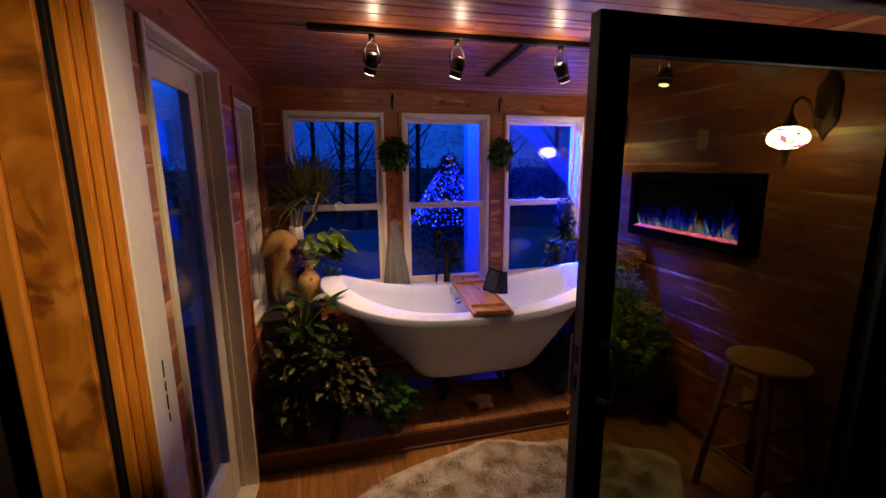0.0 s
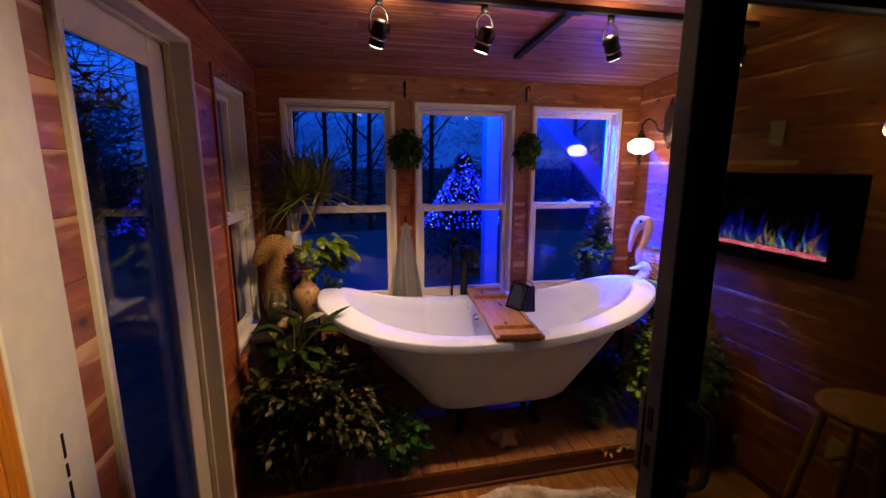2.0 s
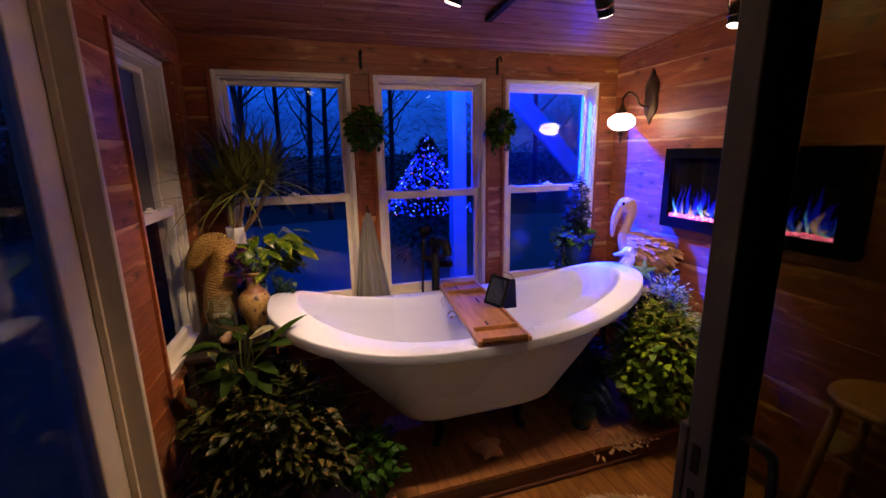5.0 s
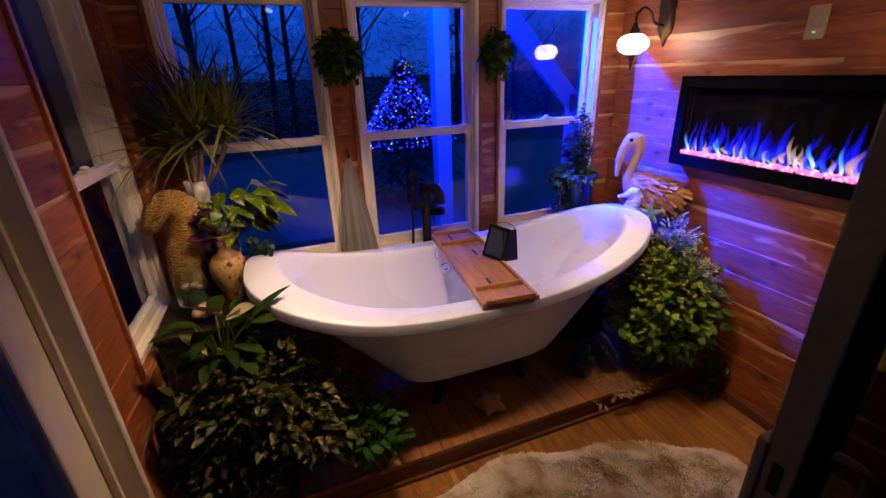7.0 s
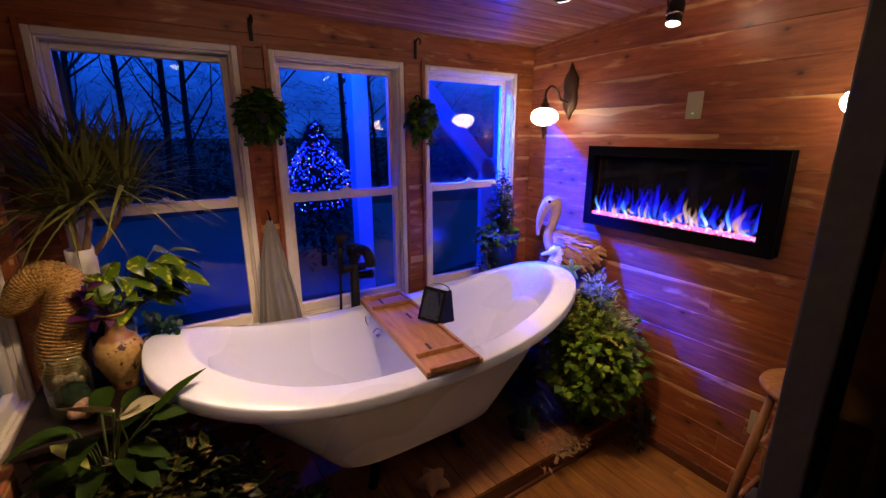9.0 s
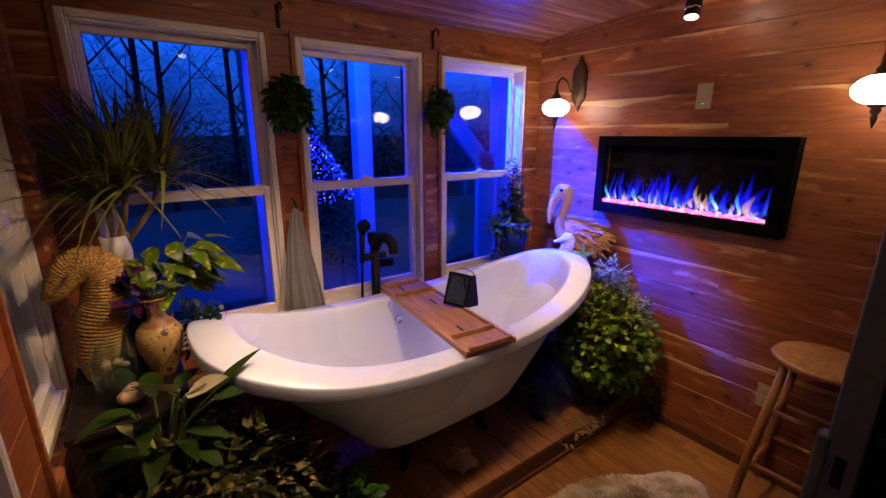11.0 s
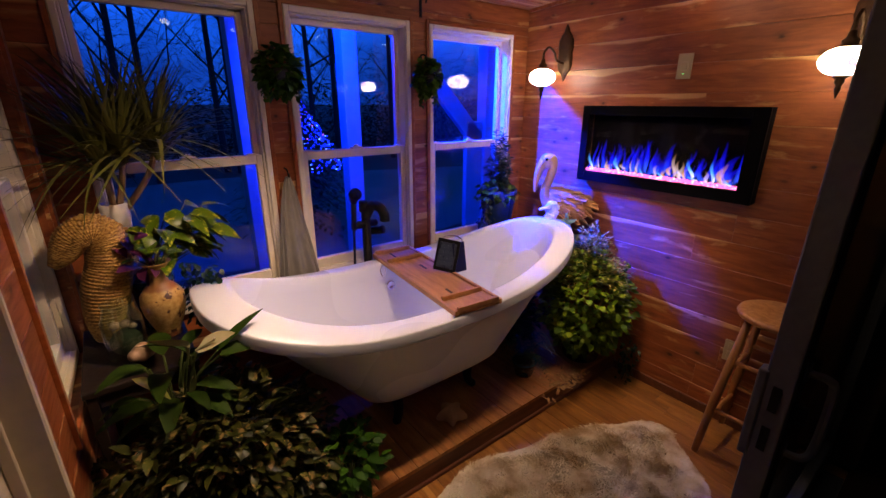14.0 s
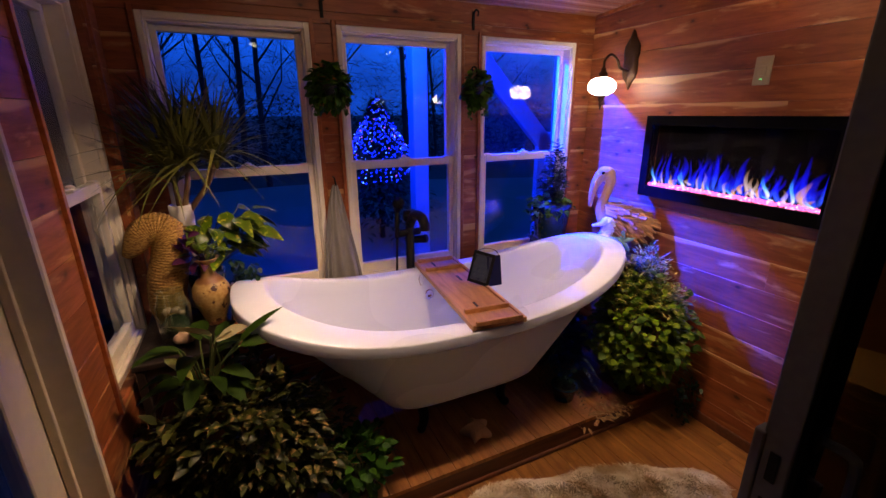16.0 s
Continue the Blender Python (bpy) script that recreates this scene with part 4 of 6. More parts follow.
tablet = thing("tablet", (0.945, 2.60, RIM_Z + 0.022), "black tablet in an open folding cover on the bath tray", "tablet", turn=-58)
for name, tilt, lo, hi, mat in (("screen_case", -18, (-0.058, -0.006, 0.0), (0.058, 0.006, 0.16), BLACK), ("cover", -17.9, (0.004, -0.003, 0.002), (0.082, 0.003, 0.150), NAVY_CASE)):
    bm = rbox(lo, hi, 0.004)
    bmesh.ops.rotate(bm, verts=bm.verts, matrix=Matrix.Rotation(radians(tilt), 3, "X"))
    if name == "cover":
        bmesh.ops.rotate(bm, verts=bm.verts, matrix=Matrix.Rotation(radians(58), 3, "Z"))
    bmesh.ops.translate(bm, verts=bm.verts, vec=(0.056 if name == "cover" else 0, -0.012, 0.0))
    part(name, bm, mat, tablet)
bm = rbox((-0.044, -0.0085, 0.016), (0.044, -0.0064, 0.144), 0.001)
bmesh.ops.rotate(bm, verts=bm.verts, matrix=Matrix.Rotation(radians(-18), 3, "X"))
bmesh.ops.translate(bm, verts=bm.verts, vec=(0, -0.012, 0))
part("screen", bm, SCREEN, tablet, "dark glossy screen")
for row in range(4):
    for col in range(3):
        bm = rbox((-0.036 + 0.026 * col, -0.0095, 0.03 + 0.028 * row), (-0.018 + 0.026 * col, -0.0086, 0.048 + 0.028 * row), 0.0003, 1)
        bmesh.ops.rotate(bm, verts=bm.verts, matrix=Matrix.Rotation(radians(-18), 3, "X"))
        bmesh.ops.translate(bm, verts=bm.verts, vec=(0, -0.012, 0))
        part("screen_tile", bm, SCREEN_TILE, tablet, "dim grey picture on the screen")
tablet.matrix_basis = pose(0.915, 2.60, RIM_Z + 0.021, 0, 6, -56)
part("wire_holder", tube(bmesh.new(), curve_pts([(-0.05, 0.03, 0.0), (-0.045, 0.05, 0.145), (0.05, 0.075, 0.15), (0.058, 0.06, 0.0)], 8), 0.002, 6), CHROME, tablet, "thin wire book holder")

star = thing("star_cushion", (0.787, 2.375, DECK_Z + 0.004), "small tan star-shaped cushion lying on the platform", "cushion", turn=20)
loops = []
for s, z in ((0.55, 0.0), (0.92, 0.012), (1.0, 0.026), (0.9, 0.048), (0.55, 0.07), (0.2, 0.078)):
    loops.append([(s * (0.085 if k % 2 == 0 else 0.046) * math.cos(math.pi * k / 5), s * (0.085 if k % 2 == 0 else 0.046) * math.sin(math.pi * k / 5), z) for k in range(10)])
bm = rings(bmesh.new(), loops)
bmesh.ops.bevel(bm, geom=list(bm.edges), offset=0.004, segments=1, affect="EDGES")
part("cushion", bm, STAR_CUSHION, star, smooth=True)

towel = thing("hand_towel", (0.352, 3.105, 0.62), "grey towel hanging from its middle in soft folds", "towel")
rows_ = []
for i in range(15):
    f = i / 14
    z = 0.655 * f
    w = 0.012 + 0.106 * (1 - f) ** 0.75
    dpt = 0.012 + 0.036 * (1 - f)
    ring_ = []
    for k in range(120):
        t = 2 * math.pi * k / 96
        fold = 1 + 0.62 * (1 - f) ** 0.3 * math.sin(11 * t + 1.5 * math.sin(2 * t) + 2 * f)
        ring_.append((w * math.cos(t) * (1 + 0.05 * math.sin(5 * t)) + 0.004 * math.sin(9 * z), -0.012 - dpt * 0.5 + dpt * math.sin(t) * fold * 0.8, z + (0.006 * math.sin(6 * t) if i == 0 else 0)))
    rows_.append(ring_)
part("cloth", rings(bmesh.new(), rows_), TOWEL, towel, smooth=True)
part("hook", tube(bmesh.new(), curve_pts([(0, 0.022, 0.69), (0, -0.012, 0.685), (0, -0.03, 0.655), (0, -0.034, 0.668)], 5), 0.004, 8), BLACK, towel, "small black hook")

# ---- right wall: fireplace, sconces, plates ----
fire = thing("wall_fireplace", (RIGHT, 2.147, 1.383), "long black wall-hung electric fireplace with blue and orange flames", "fireplace", turn=-90)
FW, FH, FD = 0.4625, 0.213, 0.072


def ring_frame(w, h, inl, inr, int_, inb, y0, y1, r=0.0007):
    bm = bmesh.new()
    for a, b in (((-w, -h), (-w + inl, h)), ((w - inr, -h), (w, h)), ((-w + inl, h - int_), (w - inr, h)), ((-w + inl, -h), (w - inr, -h + inb))):
        box(bm, (a[0], y0, a[1]), (b[0], y1, b[1]))
    bmesh.ops.recalc_face_normals(bm, faces=bm.faces)
    bmesh.ops.bevel(bm, geom=list(bm.edges), offset=r, segments=1, affect="EDGES")
    return bm


part("frame", ring_frame(FW, FH, 0.045, 0.065, 0.05, 0.058, -FD, -FD + 0.012), BLACK_GLOSS, fire, "black glossy surround")
part("body", ring_frame(FW - 0.0008, FH - 0.0008, 0.03, 0.03, 0.03, 0.04, -FD + 0.0122, -0.002), BLACK_FELT, fire)
part("back_panel", rbox((-FW + 0.04, -0.012, -FH + 0.04), (FW - 0.04, -0.004, FH - 0.04), 0.002), BLACK_FELT, fire)
bm = box(bmesh.new(), (-FW + 0.044, -FD + 0.004, -FH + 0.057), (FW - 0.064, -FD + 0.008, FH - 0.049))
bmesh.ops.recalc_face_normals(bm, faces=bm.faces)
part("glass", bm, FIRE_PANE, fire, "dark reflective glass").visible_shadow = False
part("indicator", rbox((FW - 0.05, -FD - 0.002, FH - 0.036), (FW - 0.046, -FD + 0.001, FH - 0.032), 0.0005), CHROME, fire)
rng = random.Random(9)
for mat, count, label in ((EMBER, 480, "glowing pink crystals"), (EMBER_PALE, 120, "pale glowing crystals")):
    bm = bmesh.new()
    for k in range(count):
        x, yy, s = rng.uniform(-FW + 0.047, FW - 0.067), rng.uniform(-0.055, -0.018), rng.uniform(0.004, 0.009)
        m = Matrix.Translation((x, yy, -FH + 0.058 + rng.uniform(0, 0.014))) @ Euler([rng.uniform(0, 3) for _ in range(3)]).to_matrix().to_4x4()
        vs = [bm.verts.new(m @ Vector(p)) for p in ((s, 0, 0), (-s, 0, 0), (0, s * 0.7, 0), (0, -s * 0.7, 0), (0, 0, s * 1.1), (0, 0, -s))]
        for a, b, c in ((0, 2, 4), (2, 1, 4), (1, 3, 4), (3, 0, 4), (2, 0, 5), (1, 2, 5), (3, 1, 5), (0, 3, 5)):
            bm.faces.new((vs[a], vs[b], vs[c]))
    tagged(part("crystals", bm, mat, fire, label), kind="stuff")


def flame_mesh(name, mat, width, height, lean, phase):
    """A tapered tongue with a fork of its own, as a thin closed body."""
    me_bm = bmesh.new()
    uv = me_bm.loops.layers.uv.new("UVMap")
    loops_ = []
    for i in range(9):
        f = i / 8
        w = width * math.sin(math.pi * (0.12 + 0.84 * f ** 0.8)) ** 0.7
        cx = lean * f * f + 0.008 * math.sin(6 * f + phase)
        loops_.append([(cx + w * math.cos(2 * math.pi * k / 8), 0.22 * w * math.sin(2 * math.pi * k / 8), height * f) for k in range(8)])
    rings(me_bm, loops_)
    for fc in me_bm.faces:
        for lp in fc.loops:
            f = lp.vert.co.z / height
            w = width * math.sin(math.pi * (0.12 + 0.84 * f ** 0.8)) ** 0.7
            lp[uv].uv = (0.5 + 0.5 * (lp.vert.co.x - lean * f * f - 0.008 * math.sin(6 * f + phase)) / w, f)
    return linked(name, me_bm, mat, True)


KINDS = [FLAME_BLUE, FLAME_CYAN, FLAME_BLUE, FLAME_WARM, FLAME_BLUE, FLAME_BLUE, FLAME_BLUE, FLAME_WARM, FLAME_AMBER, FLAME_BLUE]
flames = [flame_mesh("flame", KINDS[k], rng.uniform(0.012, 0.020) if k % 2 == 0 else rng.uniform(0.007, 0.012), 1.0, rng.uniform(-0.03, 0.035), k) for k in range(10)]
for k in range(96):
    x = -FW + 0.06 + (2 * FW - 0.14) * (k + rng.uniform(-1.2, 1.2)) / 96
    me = flames[rng.randrange(10)]
    h = rng.choice((0.06, 0.09, 0.12, 0.15, 0.18) if me.materials[0] == FLAME_BLUE else (0.03, 0.04, 0.06, 0.08, 0.11)) * rng.uniform(0.8, 1.2)
    again("flame", me, fire, pose(x, rng.uniform(-0.05, -0.02), -FH + 0.064 + rng.choice((0, 0, 0.004, 0.01, 0.02)), 0, rng.uniform(-9, 13), rng.uniform(-25, 25)) @ Matrix.Diagonal((rng.uniform(0.7, 1.3), 1, h, 1)))


def sconce(at, label):
    """A mosaic lantern on a gooseneck arm; at: the globe's middle. The wall is towards +x."""
    d = RIGHT - at[0]
    lamp_ = thing("wall_sconce", at, label, "wall lamp", "mosaic wall sconces")
    part("globe", ball(bmesh.new(), (0, 0, 0), 0.076, 28, 18, (1, 1, 0.66)), GLOBE, lamp_, "glowing mosaic glass globe", smooth=True)
    part("cap", lathe(bmesh.new(), [(0.034, 0.040), (0.036, 0.048), (0.022, 0.055), (0.026, 0.066), (0.014, 0.078), (0.012, 0.095), (0.005, 0.10)], 18), BRONZE, lamp_, smooth=True)
    part("finial", lathe(bmesh.new(), [(0.024, -0.046), (0.026, -0.052), (0.012, -0.060), (0.016, -0.070), (0.007, -0.082), (0.010, -0.092), (0.002, -0.125)], 14), BRONZE, lamp_, smooth=True)
    part("arm", tube(bmesh.new(), curve_pts([(0, 0, 0.098), (0.004, 0, 0.135), (0.045, 0, 0.165), (0.095, 0, 0.14), (0.12, 0, 0.10), (d - 0.02, 0, 0.085)], 8), 0.0065, 10), BRONZE, lamp_, smooth=True)
    loops_ = []
    prof = [(0.0, 0.30), (0.010, 0.285), (0.018, 0.26), (0.030, 0.245), (0.050, 0.215), (0.052, 0.17), (0.046, 0.15), (0.050, 0.12), (0.050, 0.075), (0.044, 0.055), (0.030, 0.035), (0.016, 0.02), (0.008, 0.0), (0.0, -0.015)]
    outline = [(w, z) for w, z in prof] + [(-w, z) for w, z in reversed(prof[1:-1])]
    for s, xx in ((1.0, d - 0.001), (1.0, d - 0.010), (0.82, d - 0.018), (0.6, d - 0.022)):
        loops_.append([(xx, w * s, (z - 0.13) * s + 0.13) for w, z in outline])
    bm = rings(bmesh.new(), loops_)
    bmesh.ops.recalc_face_normals(bm, faces=bm.faces)
    part("back_plate", bm, BRONZE, lamp_, "ornate pointed bronze back plate")
    return lamp_


sconce((1.815, 2.825, 1.752), "lit white mosaic-glass wall lamp on a bronze gooseneck arm")
sconce((1.82, 1.465, 1.752), "lit colourful mosaic-glass wall lamp on a bronze gooseneck arm")


def wall_plate(name, y, z, label, category, holes):
    plate = thing(name, (RIGHT - 0.0005, y, z), label, category, turn=-90)
    part("cover", rbox((-0.035, -0.007, -0.058), (0.035, 0.0, 0.058), 0.003), PLATE, plate)
    for zz in holes:
        part("socket" if len(holes) > 1 else "rocker", rbox((-0.017, -0.010, zz - 0.02), (0.017, -0.0068, zz + 0.02), 0.003), PLATE, plate)
    return plate


sw = wall_plate("wall_switch", 2.106, 1.781, "ivory wall switch with a tiny green light", "switch", [0.0])
part("indicator", rbox((-0.004, -0.012, -0.036), (0.004, -0.0072, -0.032), 0.0005), LED, sw, "tiny green light")
wall_plate("wall_outlet", 1.631, 0.413, "ivory wall outlet near the floor", "outlet", [-0.02, 0.026])

# ---- ceiling track ----
TRACK_Z = TOP + RISE * (BACK - 2.09)
track = thing("ceiling_track", (0.0, 2.07, TRACK_Z), "black ceiling track with four spot heads and a cross bar", "track light")
part("rail", rbox((-0.14, -0.018, -0.022), (1.78, 0.018, 0.0), 0.003), BLACK, track)
bm = rbox((0.885, 0.019, -0.020), (0.919, 0.60, 0.0), 0.003)
for v in bm.verts:
    v.co.z -= RISE * v.co.y
part("cross_bar", bm, BLACK, track)
part("rail_joint", rbox((0.86, -0.022, -0.026), (0.945, 0.022, -0.0225), 0.002), BLACK, track)
for eye, aim, power in SPOTS:
    x, y, z = eye[0], eye[1] - 2.07, eye[2] - TRACK_Z
    head = part("spot_head", tube(bmesh.new(), [(x, 0, -0.023), (x, 0, -0.05)], 0.014, 12), BLACK, track, "black spot head on a yoke", smooth=True)
    for s in (-1, 1):
        part("yoke", tube(bmesh.new(), curve_pts([(x, 0, -0.05), (x + s * 0.026, 0, -0.07), (x + s * 0.036, y * 0.5, z + 0.02), (x + s * 0.034, y, z)], 6), 0.0035, 8), BLACK, head, smooth=True)
    d = (Vector(aim) - Vector(eye)).normalized()
    c = Vector((x, y, z))
    part("can", tube(bmesh.new(), [c - d * 0.045, c - d * 0.03, c + d * 0.01, c + d * 0.012, c + d * 0.045], [0.018, 0.029, 0.031, 0.027, 0.030], 20), BLACK, head, smooth=True)
    part("trim_ring", tube(bmesh.new(), [c + d * 0.014, c + d * 0.020], [0.0318, 0.0318], 20), CHROME, head, "bright ring", smooth=True)
    part("lens", tube(bmesh.new(), [c + d * 0.046, c + d * 0.049], [0.026, 0.024], 20), LENS, head, "glowing lens", smooth=True)

# ---- stool and rug ----
stool = thing("stool", (1.85, 1.435, 0.0), "round-topped brown wooden stool beside the cedar wall", "stool")
part("seat", lathe(bmesh.new(), [(0.150, 0.722), (0.164, 0.728), (0.168, 0.738), (0.164, 0.748), (0.150, 0.753), (0.05, 0.750)], 40), STOOL_WOOD, stool, smooth=True)
LEGS = [(sx * 0.16, sy * 0.16) for sx in (-1, 1) for sy in (-1, 1)]
for lx, ly in LEGS:
    part("leg", tube(bmesh.new(), [(lx, ly, 0.0), (lx * 0.85, ly * 0.85, 0.3), (lx * 0.58, ly * 0.58, 0.7222)], [0.015, 0.019, 0.015], 12), STOOL_WOOD, stool, smooth=True)
for k, (a, b) in enumerate(((0, 1), (1, 3), (3, 2), (2, 0))):
    for z in ((0.20, 0.46) if k % 2 else (0.25, 0.51)):
        s = 1 - 0.42 * z / 0.72
        part("rung", tube(bmesh.new(), [(LEGS[a][0] * s, LEGS[a][1] * s, z), (LEGS[b][0] * s, LEGS[b][1] * s, z)], 0.010, 10), STOOL_WOOD, stool, smooth=True)

rug = thing("sheepskin_rug", (0.76, 1.69, 0.001), "shaggy cream and tan sheepskin rug on the floor", "rug")


def rug_edge(t):
    return (0.90 * (1 + 0.05 * math.sin(3 * t + 0.6) + 0.03 * math.sin(7 * t)), 0.455 * (1 + 0.06 * math.sin(4 * t + 1) + 0.03 * math.sin(9 * t)))


loops = []
for s, z in ((1.0, 0.0), (0.99, 0.012), (0.9, 0.02), (0.5, 0.022), (0.1, 0.022)):
    loops.append([(s * rug_edge(2 * math.pi * k / 48)[0] * math.cos(2 * math.pi * k / 48), s * rug_edge(2 * math.pi * k / 48)[1] * math.sin(2 * math.pi * k / 48), z) for k in range(48)])
def lumps(x, y):
    return 0.010 + 0.030 * max(0.0, 0.5 + noise.noise(Vector((x * 11, y * 11, 2.0))) + 0.4 * noise.noise(Vector((x * 27, y * 27, 5.0))))


part("hide", rings(bmesh.new(), loops), WOOL, rug)
rng = random.Random(21)
vs, fs = [], []
for k in range(42000):
    t, s = rng.uniform(0, 2 * math.pi), math.sqrt(rng.random())
    ea, eb = rug_edge(t)
    x, y = s * ea * math.cos(t), s * eb * math.sin(t)
    flow = rng.uniform(-0.5, 0.5) + 5.0 * noise.noise(Vector((x * 4, y * 4, 0.3))) + t * 0.3
    lean, h, w = rng.uniform(0.015, 0.035), (lumps(x, y) + rng.uniform(0.0, 0.012)) * min(1, 5 * (1.02 - s)), rng.uniform(0.0012, 0.003)
    dx, dy = math.cos(flow), math.sin(flow)
    b = len(vs)
    z0 = 0.012
    vs += [(x - dy * w, y + dx * w, z0), (x + dy * w, y - dx * w, z0), (x + dx * lean * 0.5 - dy * w * 0.8, y + dy * lean * 0.5 + dx * w * 0.8, z0 + h * 0.8),
           (x + dx * lean * 0.5 + dy * w * 0.8, y + dy * lean * 0.5 - dx * w * 0.8, z0 + h * 0.8), (x + dx * lean, y + dy * lean, z0 + h * 0.75)]
    fs += [(b, b + 1, b + 3, b + 2), (b + 2, b + 3, b + 4)]
me = bpy.data.meshes.new("fleece")
me.from_pydata(vs, [], fs)
me.materials.append(WOOL)
fl = again("fleece", me, rug, Matrix())
tagged(fl, "tufted curly fleece", kind="stuff")


# ---- plants ----
def leaf_geo(length, width, droop=0.25, fold=0.18, seg=4, point=0.75, wave=0.0):
    """Points and faces of one leaf along +x: pointed oval, folded along its midrib, drooping to the tip."""
    vs, fs = [], []
    for i in range(seg + 1):
        f = i / seg
        w = width * 0.5 * (math.sin(math.pi * min(1, f ** point)) ** 0.8 if 0 < i < seg else 0.04)
        x, z = length * f * (1 - 0.12 * droop * f), -droop * length * f * f
        vs += [(x, -w, z + fold * w + wave * w * math.sin(6 * f)), (x, 0, z), (x, w, z + fold * w - wave * w * math.sin(6 * f))]
    for i in range(seg):
        a = 3 * i
        fs += [(a, a + 3, a + 4, a + 1), (a + 1, a + 4, a + 5, a + 2)]
    return np.array(vs), fs


def leaf_mesh(name, geo, material):
    me = bpy.data.meshes.new(name)
    me.from_pydata(geo[0].tolist(), [], geo[1])
    me.materials.append(material)
    for p in me.polygons:
        p.use_smooth = True
    return me


def aim(at, way, roll=0.0, size=1.0):
    """A pose whose x runs along way, with z as far up as it can be."""
    x = Vector(way).normalized()
    y = Vector((0, 0, 1)).cross(x)
    y = y.normalized() if y.length > 1e-3 else Vector((0, 1, 0))
    m = Matrix((x, y, x.cross(y))).transposed().to_4x4()
    return Matrix.Translation(at) @ m @ Matrix.Rotation(roll, 4, "X") @ Matrix.Scale(size, 4)


def foliage(name, parent, material, geos, poses, label=""):
    """Many small leaves in one mesh."""
    vs, fs, n = [], [], 0
    for k, m in enumerate(poses):
        v, f = geos[k % len(geos)]
        a = np.array(m)
        vs.append(v @ a[:3, :3].T + a[:3, 3])
        fs += [tuple(i + n for i in q) for q in f]
        n += len(v)
    me = bpy.data.meshes.new(name)
    me.from_pydata(np.concatenate(vs).tolist(), [], fs)
    me.materials.append(material)
    for p in me.polygons:
        p.use_smooth = True
    ob = again(name, me, parent, Matrix())
    return tagged(ob, label, kind="stuff")


def clump(rng, centre, radii, count, up=0.35, inner=0.55, size=(0.7, 1.2), low=-0.7, lumps=0.22, phase=0.0):
    """Leaf poses over a lumpy rounded mass, tips outwards and a little down."""
    out = []
    while len(out) < count:
        d = Vector((rng.gauss(0, 1), rng.gauss(0, 1), rng.gauss(0, 1))).normalized()
        if d.z < low:
            continue
        r = (inner + (1 - inner) * rng.random() ** 0.5) * (1 + lumps * noise.noise(d * 2.3 + Vector((phase, 0, 0))) * 2)
        p = Vector(centre) + Vector((d.x * radii[0], d.y * radii[1], d.z * radii[2])) * r
        way = Vector((d.x + rng.uniform(-0.7, 0.7), d.y + rng.uniform(-0.7, 0.7), d.z * 0.5 + rng.uniform(-0.45, 0.45) + up))
        out.append(aim(p, way, rng.uniform(-0.6, 0.6), rng.uniform(*size)))
    return out


def pot(parent, r, h, material, z=0.0, label=""):
    p = part("pot", lathe(bmesh.new(), [(r * 0.7, z), (r * 0.75, z + 0.01), (r * 0.95, z + h * 0.85), (r, z + h * 0.87), (r, z + h), (r * 0.9, z + h), (r * 0.86, z + h * 0.9), (r * 0.5, z + h * 0.88)], 28), material, parent, label, smooth=True)
    part("soil", lathe(bmesh.new(), [(r * 0.87, z + h * 0.885), (r * 0.86, z + h * 0.91), (r * 0.4, z + h * 0.93)], 20), SOIL, parent, smooth=True)
    return p


rng = random.Random(33)
# big dark shrub on the platform's corner
shrub = thing("dark_shrub", (-0.22, 2.335, DECK_Z), "dense shrub of dark variegated leaves in a pot on the platform", "plant")
pot(shrub, 0.15, 0.22, POT_DARK)
for k in range(9):
    t = 2 * math.pi * k / 9
    part("branch", tube(bmesh.new(), curve_pts([(0.04 * math.cos(t), 0.04 * math.sin(t), 0.19), (0.12 * math.cos(t), 0.08 * math.sin(t), 0.36), (0.24 * math.cos(t), 0.13 * math.sin(t), 0.45 + 0.05 * math.sin(3 * t))], 4), 0.006, 6), CANE, shrub)
geos = [leaf_geo(0.052, 0.027, 0.4, 0.3), leaf_geo(0.042, 0.025, 0.7, 0.25), leaf_geo(0.055, 0.025, 0.15, 0.4), leaf_geo(0.032, 0.018, 0.4, 0.3)]
foliage("foliage", shrub, LEAF_DARK, geos, clump(rng, (0.03, 0.015, 0.34), (0.30, 0.178, 0.285), 3200, up=0.2, lumps=0.28, phase=4.0), "dark glossy leaves with pale brown edges")

small = thing("small_green_plant", (0.205, 2.275, DECK_Z), "small bright green leafy plant in a dark pot", "plant")
pot(small, 0.062, 0.11, POT_DARK)
for k in range(10):
    t = 2 * math.pi * k / 10
    part("stem", tube(bmesh.new(), curve_pts([(0.01 * math.cos(t), 0.01 * math.sin(t), 0.09), (0.05 * math.cos(t), 0.05 * math.sin(t), 0.19), (0.09 * math.cos(t), 0.09 * math.sin(t), 0.22 + 0.06 * math.sin(2 * t))], 4), 0.0025, 6), STEM, small)
geos = [leaf_geo(0.050, 0.034, 0.35, 0.15), leaf_geo(0.040, 0.030, 0.2, 0.2)]
foliage("foliage", small, LEAF_SMALL, geos, clump(rng, (0.0, 0.0, 0.20), (0.115, 0.105, 0.125), 240, up=0.2, inner=0.4, low=-0.9), "fresh green leaves")

